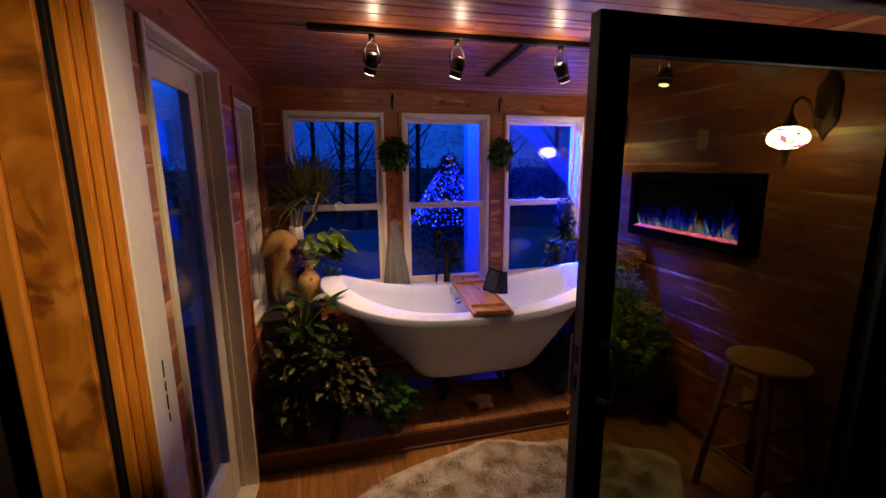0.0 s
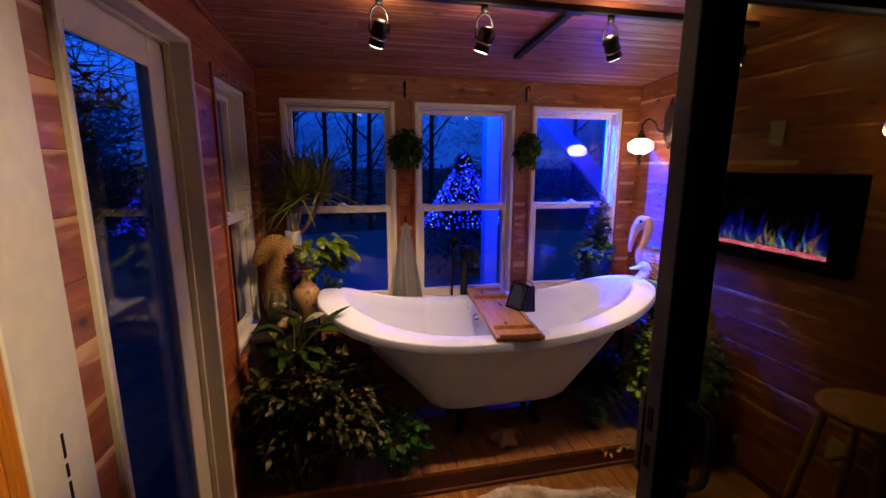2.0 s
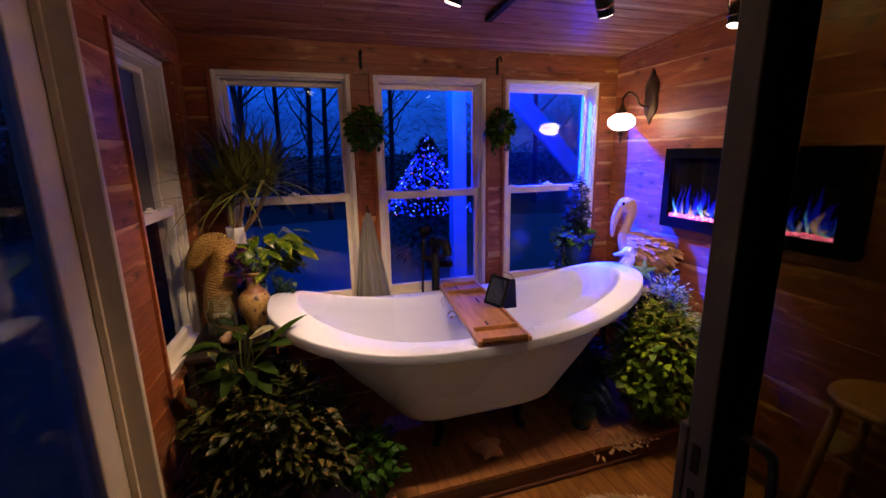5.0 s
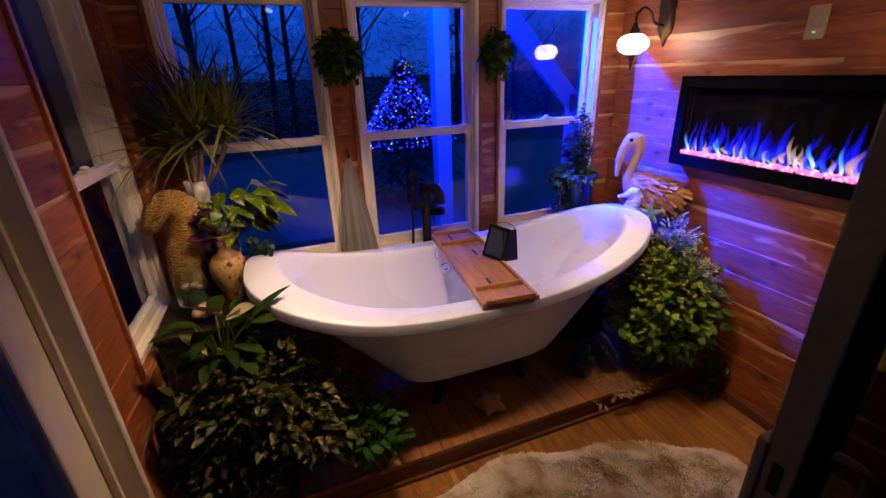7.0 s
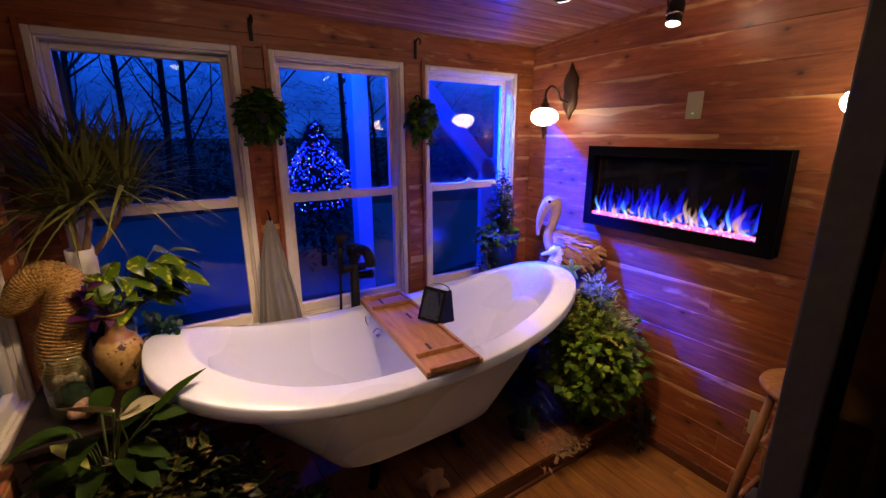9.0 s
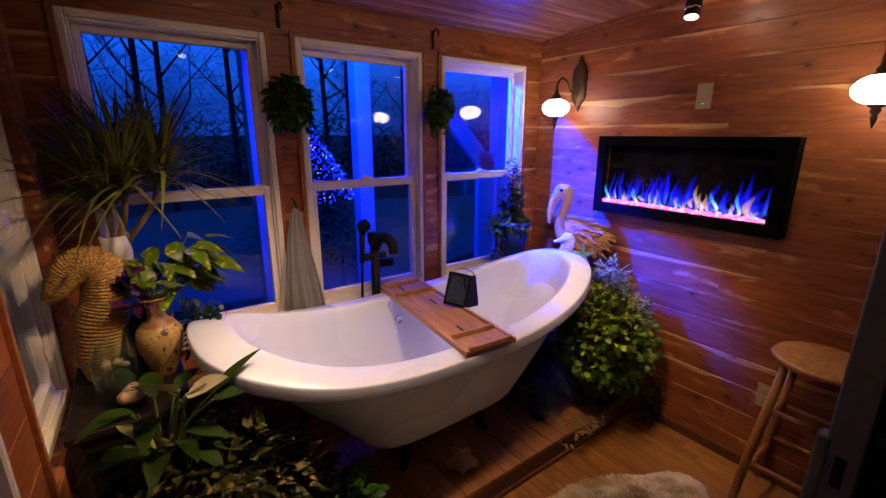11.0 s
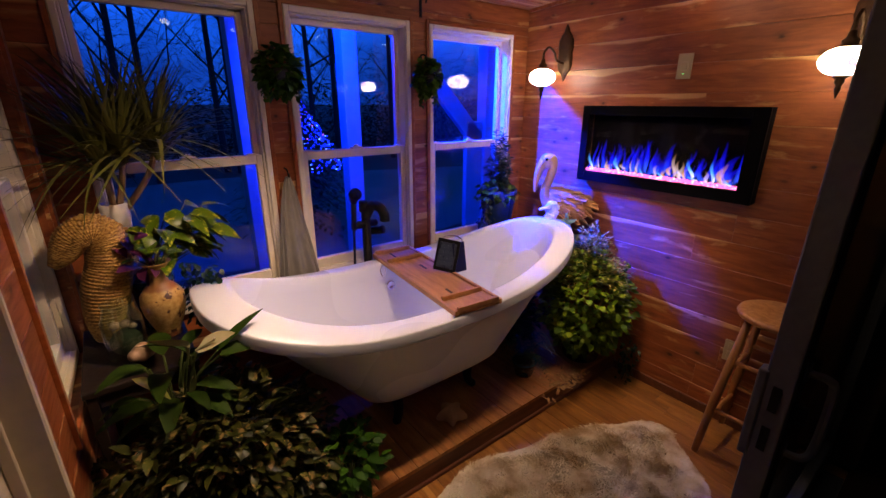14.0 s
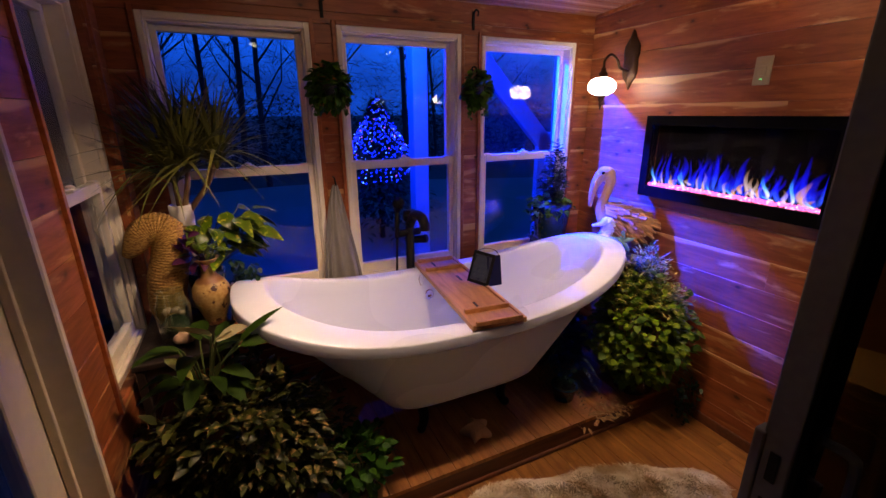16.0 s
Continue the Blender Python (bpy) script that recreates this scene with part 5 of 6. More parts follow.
# bush of round green leaves with a frosted crown of pale ones
bush = thing("round_bush", (1.785, 2.34, DECK_Z), "full bush of round green leaves, frosted pale at its top", "plant")
pot(bush, 0.14, 0.2, POT_DARK)
for k in range(10):
    t = 2 * math.pi * k / 10
    part("branch", tube(bmesh.new(), curve_pts([(0.03 * math.cos(t), 0.03 * math.sin(t), 0.17), (0.1 * math.cos(t), 0.1 * math.sin(t), 0.36), (0.16 * math.cos(t), 0.16 * math.sin(t), 0.5)], 4), 0.005, 6), CANE, bush)
geos = [leaf_geo(0.042, 0.036, 0.35, 0.12), leaf_geo(0.036, 0.032, 0.5, 0.1), leaf_geo(0.046, 0.036, 0.2, 0.2)]
foliage("round_leaves", bush, LEAF_BUSH, geos, clump(rng, (-0.01, -0.01, 0.36), (0.232, 0.245, 0.30), 2000, up=0.12, lumps=0.18, low=-0.85), "round yellow-green leaves")
foliage("pale_leaves", bush, LEAF_FROST, [leaf_geo(0.022, 0.011, 0.3, 0.2, 3), leaf_geo(0.028, 0.012, 0.2, 0.2, 3)],
        clump(rng, (0.035, 0.03, 0.63), (0.105, 0.105, 0.18), 1300, up=0.3, inner=0.3, low=-0.6, lumps=0.3)
        + clump(rng, (0.01, -0.03, 0.53), (0.175, 0.17, 0.15), 1500, up=0.25, inner=0.3, low=-0.2, lumps=0.3), "fine pale variegated leaves")
big = leaf_mesh("yellow_leaf", leaf_geo(0.07, 0.05, 0.4, 0.15, 5), LEAF_YELLOW)
again("yellow_leaf", big, bush, aim((-0.10, -0.225, 0.27), (0.4, -0.6, -0.6)))
foliage("trailing_leaves", bush, LEAF_FERN, [leaf_geo(0.035, 0.02, 0.3, 0.15, 3)],
        [aim((rng.uniform(0.1, 0.27), rng.uniform(-0.26, -0.17), rng.uniform(-0.12, 0.12)), (rng.uniform(-1, 1), rng.uniform(-1, 0.3), rng.uniform(-1, 0.2)), rng.uniform(-1, 1)) for _ in range(90)], "dark leaves trailing over the platform's edge")
for k in range(6):
    x = 0.12 + 0.024 * k
    part("trailing_stem", tube(bmesh.new(), curve_pts([(x - 0.05, -0.10, 0.16), (x, -0.20, 0.12), (x + 0.01, -0.225 - 0.005 * k, -0.02), (x, -0.21 - 0.006 * k, -0.12)], 5), 0.002, 5), STEM, bush)

for fx, fy in ((1.58, 2.72), (1.30, 2.80)):
    under = thing("shade_plant", (fx, fy, DECK_Z), "dark leafy plant in the shade of the tub", "plant", "plants under the tub")
    pot(under, 0.06, 0.08, POT_DARK)
    foliage("foliage", under, LEAF_FERN, [leaf_geo(0.07, 0.035, 0.4, 0.2), leaf_geo(0.055, 0.03, 0.3, 0.2)], clump(rng, (0, 0, 0.17), (0.16, 0.14, 0.15), 420, up=0.2, inner=0.3), "dark leaves")
fern = thing("dark_fern", (1.36, 2.42, DECK_Z), "low dark fern in a pot beside the tub", "plant")
pot(fern, 0.07, 0.09, POT_BLUE)
frond_geo = leaf_geo(0.035, 0.011, 0.3, 0.1, 3)
for k in range(15):
    t = 2 * math.pi * k / 15 + rng.uniform(-0.15, 0.15)
    reach, hh = rng.uniform(0.14, 0.23), rng.uniform(0.10, 0.2)
    pts = curve_pts([(0, 0, 0.08), (reach * 0.45 * math.cos(t), reach * 0.45 * math.sin(t), 0.08 + hh), (reach * math.cos(t), reach * math.sin(t), 0.06 + hh * 0.5)], 8)
    poses = []
    for j, p in enumerate(pts[2:]):
        d = (pts[min(j + 3, len(pts) - 1)] - pts[j + 1]).normalized()
        side = d.cross(Vector((0, 0, 1))).normalized()
        for s in (-1, 1):
            poses.append(aim(p, side * s + d * 0.5 - Vector((0, 0, 0.1)), 0, 1 - j / len(pts) * 0.7))
    foliage("frond", fern, LEAF_FERN, [frond_geo], poses)
dry = thing("dry_leaves", (1.50, 2.23, DECK_Z), "scatter of dry straw and leaves on the platform", "dry leaves", kind="stuff")
foliage("litter", dry, LEAF_DRY, [leaf_geo(0.04, 0.010, 0.1, 0.2, 3), leaf_geo(0.03, 0.016, 0.2, 0.3, 3)],
        [aim((rng.gauss(0, 0.11), max(-0.055, rng.gauss(0.0, 0.04)), rng.uniform(0.002, 0.008)), (rng.uniform(-1, 1), rng.uniform(-1, 1), rng.uniform(-0.02, 0.12)), rng.uniform(-0.4, 0.4), rng.uniform(0.6, 1.4)) for _ in range(130)])

# stands that carry the things in the corners
def stand(name, at, w, d, h, label, top=0.022):
    st = thing(name, at, label, "plant stand")
    part("top", rbox((-w / 2, -d / 2, h - top), (w / 2, d / 2, h), 0.004), DARK_WOOD, st)
    for sx in (-1, 1):
        for sy in (-1, 1):
            part("leg", rbox((sx * (w / 2 - 0.02) - 0.014, sy * (d / 2 - 0.02) - 0.014, 0), (sx * (w / 2 - 0.02) + 0.014, sy * (d / 2 - 0.02) + 0.014, h - top - 0.0005), 0.003), DARK_WOOD, st)
    for sy in (-1, 1):
        part("apron", rbox((-w / 2 + 0.036, sy * (d / 2 - 0.02) - 0.008, h - 0.07), (w / 2 - 0.036, sy * (d / 2 - 0.02) + 0.008, h - top - 0.0005), 0.002), DARK_WOOD, st)
    return st


STAND_Z, SHELF_Z = 0.782, 0.80
stand("corner_stand", (-0.352, 2.805, DECK_Z), 0.315, 0.56, STAND_Z - DECK_Z, "dark wooden stand crowded with plants and ornaments")
stand("lily_stand", (-0.29, 2.455, DECK_Z), 0.16, 0.13, 0.355, "small dark wooden plant stand behind the shrub")
stand("ornament_stand", (1.882, 2.655, DECK_Z), 0.255, 0.34, SHELF_Z - DECK_Z, "narrow dark wooden stand for ornaments")
stand("pot_stand", (1.665, 2.995, DECK_Z), 0.19, 0.19, 0.735, "tall dark wooden plant stand by the windows")

lily = thing("peace_lily", (-0.29, 2.455, DECK_Z + 0.355), "peace lily with broad dark leaves and a cream flower", "plant")
pot(lily, 0.07, 0.13, POT_RED)
lily_leaf = leaf_mesh("lily_leaf", leaf_geo(0.135, 0.058, 0.5, 0.3, 7, 0.8, 0.18), LEAF_LILY)
SPRAY = [(-150, 0.9), (-120, 0.55), (-95, 0.35), (-70, 0.6), (-45, 0.45), (-25, 0.55), (0, 0.75), (15, 0.5), (40, 0.9), (170, 0.7), (-165, 0.4), (-60, 0.95), (-100, 0.8), (-135, 0.25), (90, 0.8), (130, 0.8), (-35, 0.15), (-80, 0.1), (-110, 0.65), (-15, 0.9), (-52, 0.2), (-145, 0.6), (25, 0.2), (-88, 1.0), (-175, 0.15), (160, 0.35), (-155, 0.05), (-125, 0.9), (-65, 0.4), (5, 0.3), (45, 0.5), (-30, 0.7), (-140, 1.0), (150, 0.95)]
for k, (deg, lift) in enumerate(SPRAY[::2]):
    t, reach = radians(deg), 0.05 + 0.04 * (k % 3) * 0.5
    base, tip = Vector((0.01 * math.cos(t), 0.01 * math.sin(t), 0.12)), Vector((reach * math.cos(t), reach * math.sin(t), 0.22 + 0.17 * lift))
    part("stalk", tube(bmesh.new(), curve_pts([base, (base + tip) / 2 + Vector((0, 0, 0.04)), tip], 4), 0.0035, 6), STEM, lily)
    again("leaf", lily_leaf, lily, aim(tip, (math.cos(t), math.sin(t), 0.15 + 0.55 * lift), rng.uniform(-0.3, 0.3), rng.uniform(0.7, 1.2)))
narrow_leaf = leaf_mesh("narrow_leaf", leaf_geo(0.175, 0.030, 0.25, 0.35, 8, 0.7), LEAF_LILY)
for tip, way, me, size in (((0.135, -0.095, 0.405), (0.80, 0.0, 0.75), narrow_leaf, 1.0), ((0.135, -0.11, 0.395), (0.95, 0.0, 0.30), lily_leaf, 0.85), ((0.06, -0.112, 0.425), (-0.5, 0.15, 0.75), lily_leaf, 1.0)):
    part("stalk", tube(bmesh.new(), curve_pts([(0, 0, 0.12), (0.06, -0.05, 0.3), tip], 5), 0.0035, 6), STEM, lily)
    again("leaf", me, lily, aim(tip, way, 0.5, size))
again("yellow_leaf", leaf_mesh("yellow_leaf", leaf_geo(0.115, 0.062, 0.3, 0.12, 6), LEAF_YELLOW), lily, aim((-0.085, -0.10, 0.40), (0.75, -0.40, -0.35), -0.25))
spathe = leaf_mesh("spathe", leaf_geo(0.125, 0.068, -0.15, 0.40, 6), PETAL)
for at, way in (((0.075, -0.15, 0.455), (0.55, -0.35, 0.2)), ((0.06, -0.14, 0.47), (-0.55, -0.3, 0.3))):
    part("flower_stalk", tube(bmesh.new(), curve_pts([(0, 0, 0.12), (at[0] * 0.5, at[1] * 0.6, 0.3), at], 5), 0.003, 6), STEM, lily)
    again("spathe", spathe, lily, aim(at, way, 0.3))
    end = Vector(at) + Vector(way).normalized() * 0.06 + Vector((0, 0, 0.018))
    part("spadix", tube(bmesh.new(), [at, end], [0.005, 0.004], 8), PETAL, lily)

pothos = thing("pothos", (-0.265, 2.90, STAND_Z), "pothos with large bright leaves trailing from a pot", "plant")
pot(pothos, 0.075, 0.20, POT_BLUE)
pothos_leaf = leaf_mesh("pothos_leaf", leaf_geo(0.115, 0.068, 0.4, 0.24, 6, 0.62), LEAF_POTHOS)
for k in range(44):
    t = rng.uniform(-2.4, 0.7)
    reach, hh = rng.uniform(0.03, 0.17), rng.uniform(0.07, 0.25)
    p = Vector((reach * math.cos(t) + 0.07, reach * math.sin(t) * (0.4 if t < 0 else 0.7), 0.2 + hh))
    part("stalk", tube(bmesh.new(), curve_pts([(0.02 * math.cos(t), 0.02 * math.sin(t), 0.18), p * 0.55 + Vector((0, 0, 0.09)), p], 4), 0.002, 5), STEM, pothos)
    again("leaf", pothos_leaf, pothos, aim(p, (math.cos(t) + 0.3, math.sin(t), rng.uniform(-0.6, 0.3)), rng.uniform(-0.7, 0.7), rng.uniform(0.65, 1.15)))
purple = leaf_mesh("purple_leaf", leaf_geo(0.075, 0.05, 0.3, 0.2, 5), LEAF_PURPLE)
for k in range(20):
    p = Vector((rng.uniform(-0.09, 0.03), rng.uniform(-0.12, 0.02), 0.31 + rng.uniform(-0.08, 0.09)))
    again("purple_leaf", purple, pothos, aim(p, (rng.uniform(-1, 1), -0.6, rng.uniform(-0.4, 0.5)), rng.uniform(-0.6, 0.6), rng.uniform(0.7, 1.1)))
ivy_geo = [leaf_geo(0.028, 0.02, 0.3, 0.15, 3)]
poses = []
for k in range(9):
    for j in range(24):
        poses.append(aim((0.105 + 0.012 * k + rng.uniform(-0.012, 0.012), -0.03 - 0.02 * k + rng.uniform(-0.012, 0.012), 0.24 - 0.011 * j), (rng.uniform(-1, 1), rng.uniform(-1, 0.2), rng.uniform(-0.8, 0.1)), 0))
foliage("trailing_ivy", pothos, LEAF_FERN, ivy_geo, poses, "small dark trailing leaves")

drac = thing("dracaena", (-0.325, 3.01, STAND_Z), "spiky dracaena on two bare canes in a white pot", "plant")
pot(drac, 0.046, 0.47, POT_WHITE)
strap = [leaf_mesh("strap_leaf", leaf_geo(0.42, 0.021, d, 0.35, 9, 0.35), LEAF_STRAP) for d in (0.28, 0.55, 0.85)]
for hx, hy, hz, n in ((0.06, -0.06, 0.66, 150), (0.165, -0.03, 0.66, 130), (0.0, -0.05, 0.60, 110)):
    part("cane", tube(bmesh.new(), curve_pts([(hx * 0.2, hy * 0.2, 0.44), (hx * 0.75, hy * 0.6, hz - 0.10), (hx, hy, hz)], 6), [0.012 - 0.0002 * k for k in range(13)], 8), CANE, drac)
    for k in range(n):
        t, lift = k * 2.399, rng.uniform(0.8, 5.0) if k % 5 < 4 else rng.uniform(0.2, 0.9)
        way = Vector((math.cos(t) - 0.22, math.sin(t) * 0.75 - 0.12, lift))
        again("leaf", strap[0 if lift > 1.1 else 1 if lift > 0.55 else 2], drac, aim((hx + 0.006 * math.cos(t), hy + 0.006 * math.sin(t), hz - 0.05 + 0.08 * k / n), way, rng.uniform(-0.3, 0.3), rng.uniform(0.55, 0.95)))

vase = thing("flowered_vase", (-0.248, 2.79, STAND_Z), "cream vase painted with dark red flowers, holding a few sprigs", "vase")
part("body", lathe(bmesh.new(), [(0.036, 0.0), (0.040, 0.006), (0.036, 0.014), (0.046, 0.04), (0.062, 0.085), (0.069, 0.125), (0.066, 0.155), (0.050, 0.180), (0.030, 0.198), (0.024, 0.222), (0.026, 0.245), (0.040, 0.266), (0.048, 0.272), (0.045, 0.274), (0.024, 0.255)], 36), VASE, vase, smooth=True)
for k in range(12):
    t = 2.399 * k
    tip = Vector((0.045 * math.cos(t), 0.045 * math.sin(t), 0.29 + 0.02 * (k % 4)))
    part("sprig", tube(bmesh.new(), [(0, 0, 0.245), tip], 0.002, 5), STEM, vase)
    again("sprig_leaf", pothos_leaf, vase, aim(tip, (math.cos(t), math.sin(t), 0.35), 0, 0.45))

vase.scale = (1.05, 1.05, 1.05)
jar = thing("glass_jar", (-0.378, 2.69, STAND_Z), "clear glass jar of moss and shells", "jar")
part("glass", lathe(bmesh.new(), [(0.048, 0.0), (0.056, 0.006), (0.058, 0.05), (0.058, 0.11), (0.046, 0.135), (0.044, 0.150), (0.048, 0.154), (0.046, 0.157), (0.041, 0.152), (0.043, 0.134), (0.054, 0.108), (0.054, 0.01), (0.02, 0.006)], 28), JAR_GLASS, jar, "clear glass", smooth=True)
part("moss", ball(bmesh.new(), (0, 0, 0.045), 0.046, 14, 8, (1, 1, 0.75)), MOSS, jar, "green moss", smooth=True)
for k in range(5):
    t = 1.25 * k
    part("shell", ball(bmesh.new(), (0.026 * math.cos(t), 0.026 * math.sin(t), 0.085 + 0.004 * k), 0.014, 10, 6, (1, 0.7, 0.6)), SHELL, jar, smooth=True)
jar.scale = (1.02, 1.02, 1.3)

conch = thing("conch_shell", (-0.335, 2.63, STAND_Z + 0.003), "cream and pink conch shell on the stand", "shell", turn=40)
loops = []
for i in range(40):
    f = i / 39
    r = 0.038 * math.sin(math.pi * (0.06 + 0.88 * f)) ** 0.8 * (1 - 0.35 * f)
    loops.append([((f - 0.5) * 0.11, r * math.cos(2 * math.pi * k / 16) * (1 + 0.18 * math.sin(2 * math.pi * k / 16 * 1 + 14 * f)), 0.034 + 0.9 * r * math.sin(2 * math.pi * k / 16) * (1 + 0.1 * math.sin(26 * f))) for k in range(16)])
part("whorl", rings(bmesh.new(), loops), SHELL, conch, smooth=True)

# woven sea-horse: one plain mesh of wound rattan
pts = curve_pts([(-0.122, 0, 0.308), (-0.090, 0, 0.345), (-0.052, 0, 0.392), (-0.002, 0, 0.412), (0.030, 0, 0.375), (0.026, 0, 0.29), (0.000, 0, 0.20), (-0.018, 0, 0.10), (-0.018, 0, 0.012)], 32)
size = np.interp(np.linspace(0, 1, len(pts)), [0, 0.1, 0.25, 0.38, 0.55, 0.75, 0.9, 1], [0.016, 0.036, 0.056, 0.060, 0.066, 0.074, 0.064, 0.050])
bm = tube(bmesh.new(), pts, [float(s) * (0.95 + 0.08 * abs(math.sin(math.pi * k / 4))) for k, s in enumerate(size)], 16)
for k in range(9):
    q = pts[86 + 12 * k]
    ball(bm, q + Vector((0.062 + 0.004 * (k % 2), 0, 0.01)), 0.012, 8, 6)
bm_me = linked("woven_seahorse", bm, RATTAN, True)
sea = new("woven_seahorse", bm_me)
sea.matrix_basis = pose(-0.400, 2.865, STAND_Z, 0, 0, 4)
tagged(sea, "woven rattan sea-horse with a curled head on the stand", "sculpture")

# ---- ornaments at the tub's far end ----
def pelican():
    """Carved pale head, neck and bill over a body shingled with driftwood slips, one mesh."""
    bm = bmesh.new()
    neck = curve_pts([(-0.085, 0, 0.480), (-0.058, 0, 0.478), (-0.044, 0, 0.43), (-0.060, 0, 0.36), (-0.080, 0, 0.29), (-0.062, 0, 0.23), (-0.02, 0, 0.19)], 7)
    rad = np.interp(np.linspace(0, 1, len(neck)), [0, 0.16, 0.35, 0.55, 0.8, 1], [0.040, 0.040, 0.027, 0.026, 0.036, 0.060])
    tube(bm, neck, [float(r) for r in rad], 14)
    ball(bm, (-0.080, 0, 0.478), 0.045, 16, 10, (1.0, 0.8, 1.0))
    tube(bm, curve_pts([(-0.095, 0, 0.475), (-0.122, 0, 0.42), (-0.138, 0, 0.35), (-0.142, 0, 0.285)], 6), [0.033 - 0.0013 * k for k in range(19)], 10)
    ball(bm, (0.02, 0, 0.20), 0.088, 18, 12, (1.15, 0.72, 1.0))
    for s in (-1, 1):
        tube(bm, [(0.0, s * 0.035, 0.0), (0.0, s * 0.035, 0.13)], 0.012, 8)
        ball(bm, (-0.02, s * 0.035, 0.010), 0.03, 10, 6, (1.3, 0.8, 0.32))
    first = len(bm.faces)
    bm.faces.ensure_lookup_table()
    r = random.Random(5)
    for k in range(260):
        a, b = r.uniform(-2.2, 2.2), r.uniform(-0.35, 1.0)
        d = Vector((0.25 + 0.6 * b * math.cos(a * 0.5), 0.85 * math.sin(a) * (1.05 - 0.4 * abs(b)), 0.95 * math.cos(a) * (1.05 - 0.5 * abs(b)))).normalized()
        p = Vector((0.02 - 0.04 + 0.12 * b, 0, 0.21 - 0.02 * b)) + Vector((d.x * 0.075, d.y * 0.072, d.z * 0.098))
        way = Vector((1.0, 0.45 * d.y + r.uniform(-0.15, 0.15), -0.55 + 0.45 * d.z + r.uniform(-0.2, 0.2))).normalized()
        m = aim(p, way, math.atan2(d.y, d.z + 1e-6) * -1 + r.uniform(-0.2, 0.2))
        ln, w, t = r.uniform(0.055, 0.10), r.uniform(0.007, 0.012), r.uniform(0.004, 0.007)
        vs = [bm.verts.new(m @ Vector(q)) for q in ((0, -w, -t), (0, w, -t), (0, w, t), (0, -w, t), (ln, -w * 0.7, -t), (ln, w * 0.5, -t), (ln * 0.96, w * 0.5, t), (ln * 0.96, -w * 0.7, t))]
        for f in ((0, 1, 2, 3), (7, 6, 5, 4), (0, 4, 5, 1), (1, 5, 6, 2), (2, 6, 7, 3), (3, 7, 4, 0)):
            bm.faces.new([vs[j] for j in f])
    bm.faces.ensure_lookup_table()
    for k, f in enumerate(bm.faces):
        f.material_index = 0 if k < first else 1
    eyes = len(bm.faces)
    for s in (-1, 1):
        ball(bm, (-0.086, s * 0.034, 0.488), 0.010, 10, 6)
    bm.faces.ensure_lookup_table()
    for f in bm.faces[eyes:]:
        f.material_index = 2
    me = linked("pelican_sculpture", bm, [CARVED, DRIFTWOOD, BLACK_GLOSS])
    for p in me.polygons:
        p.use_smooth = p.material_index != 1
    return me


bird = new("pelican_sculpture", pelican())
bird.matrix_basis = pose(1.865, 2.675, SHELF_Z, 0, 0, -46)
tagged(bird, "carved wooden pelican shingled with driftwood slips", "sculpture")

pts = curve_pts([(-0.042, 0, 0.155), (-0.012, 0, 0.165), (0.008, 0, 0.178), (0.016, 0, 0.150), (0.002, 0, 0.105), (0.014, 0, 0.065), (0.010, 0, 0.03), (-0.012, 0, 0.012), (-0.026, 0, 0.026)], 14)
size = np.interp(np.linspace(0, 1, len(pts)), [0, 0.1, 0.2, 0.4, 0.55, 0.75, 1], [0.005, 0.009, 0.017, 0.021, 0.023, 0.012, 0.005])
bm = tube(bmesh.new(), pts, [float(s) * (1 + 0.09 * math.sin(1.8 * k)) for k, s in enumerate(size)], 12)
lathe(bm, [(0.030, 0.0), (0.030, 0.006), (0.022, 0.010)], 16)
horse = new("white_seahorse", linked("white_seahorse", bm, WHITE_CAST, True))
horse.matrix_basis = pose(1.768, 2.648, SHELF_Z, 0, 0, -32) @ Matrix.Diagonal((1.65, 1.65, 1.27, 1))
tagged(horse, "small white ribbed sea-horse ornament", "sculpture")

fish = thing("starfish_ornament", (1.835, 2.572, SHELF_Z), "teal starfish on a thin rod over a white base", "ornament", turn=-38)
part("base", rbox((-0.032, -0.025, 0.0), (0.032, 0.025, 0.026), 0.005), WHITE_CAST, fish, "white base")
part("rod", tube(bmesh.new(), [(0, 0, 0.026), (0, 0, 0.10)], 0.0025, 8), BRONZE, fish)
bm = bmesh.new()
for k in range(5):
    t = math.pi / 2 + 2 * math.pi * k / 5
    c, s = math.cos(t), math.sin(t)
    tube(bm, [(0, 0, 0.115), (0.03 * c, 0.002, 0.115 + 0.03 * s), (0.062 * c, 0, 0.115 + 0.062 * s), (0.07 * c, 0, 0.115 + 0.07 * s)], [0.018, 0.015, 0.008, 0.003], 10)
part("starfish", bm, TEAL, fish, "rough teal starfish", smooth=True)

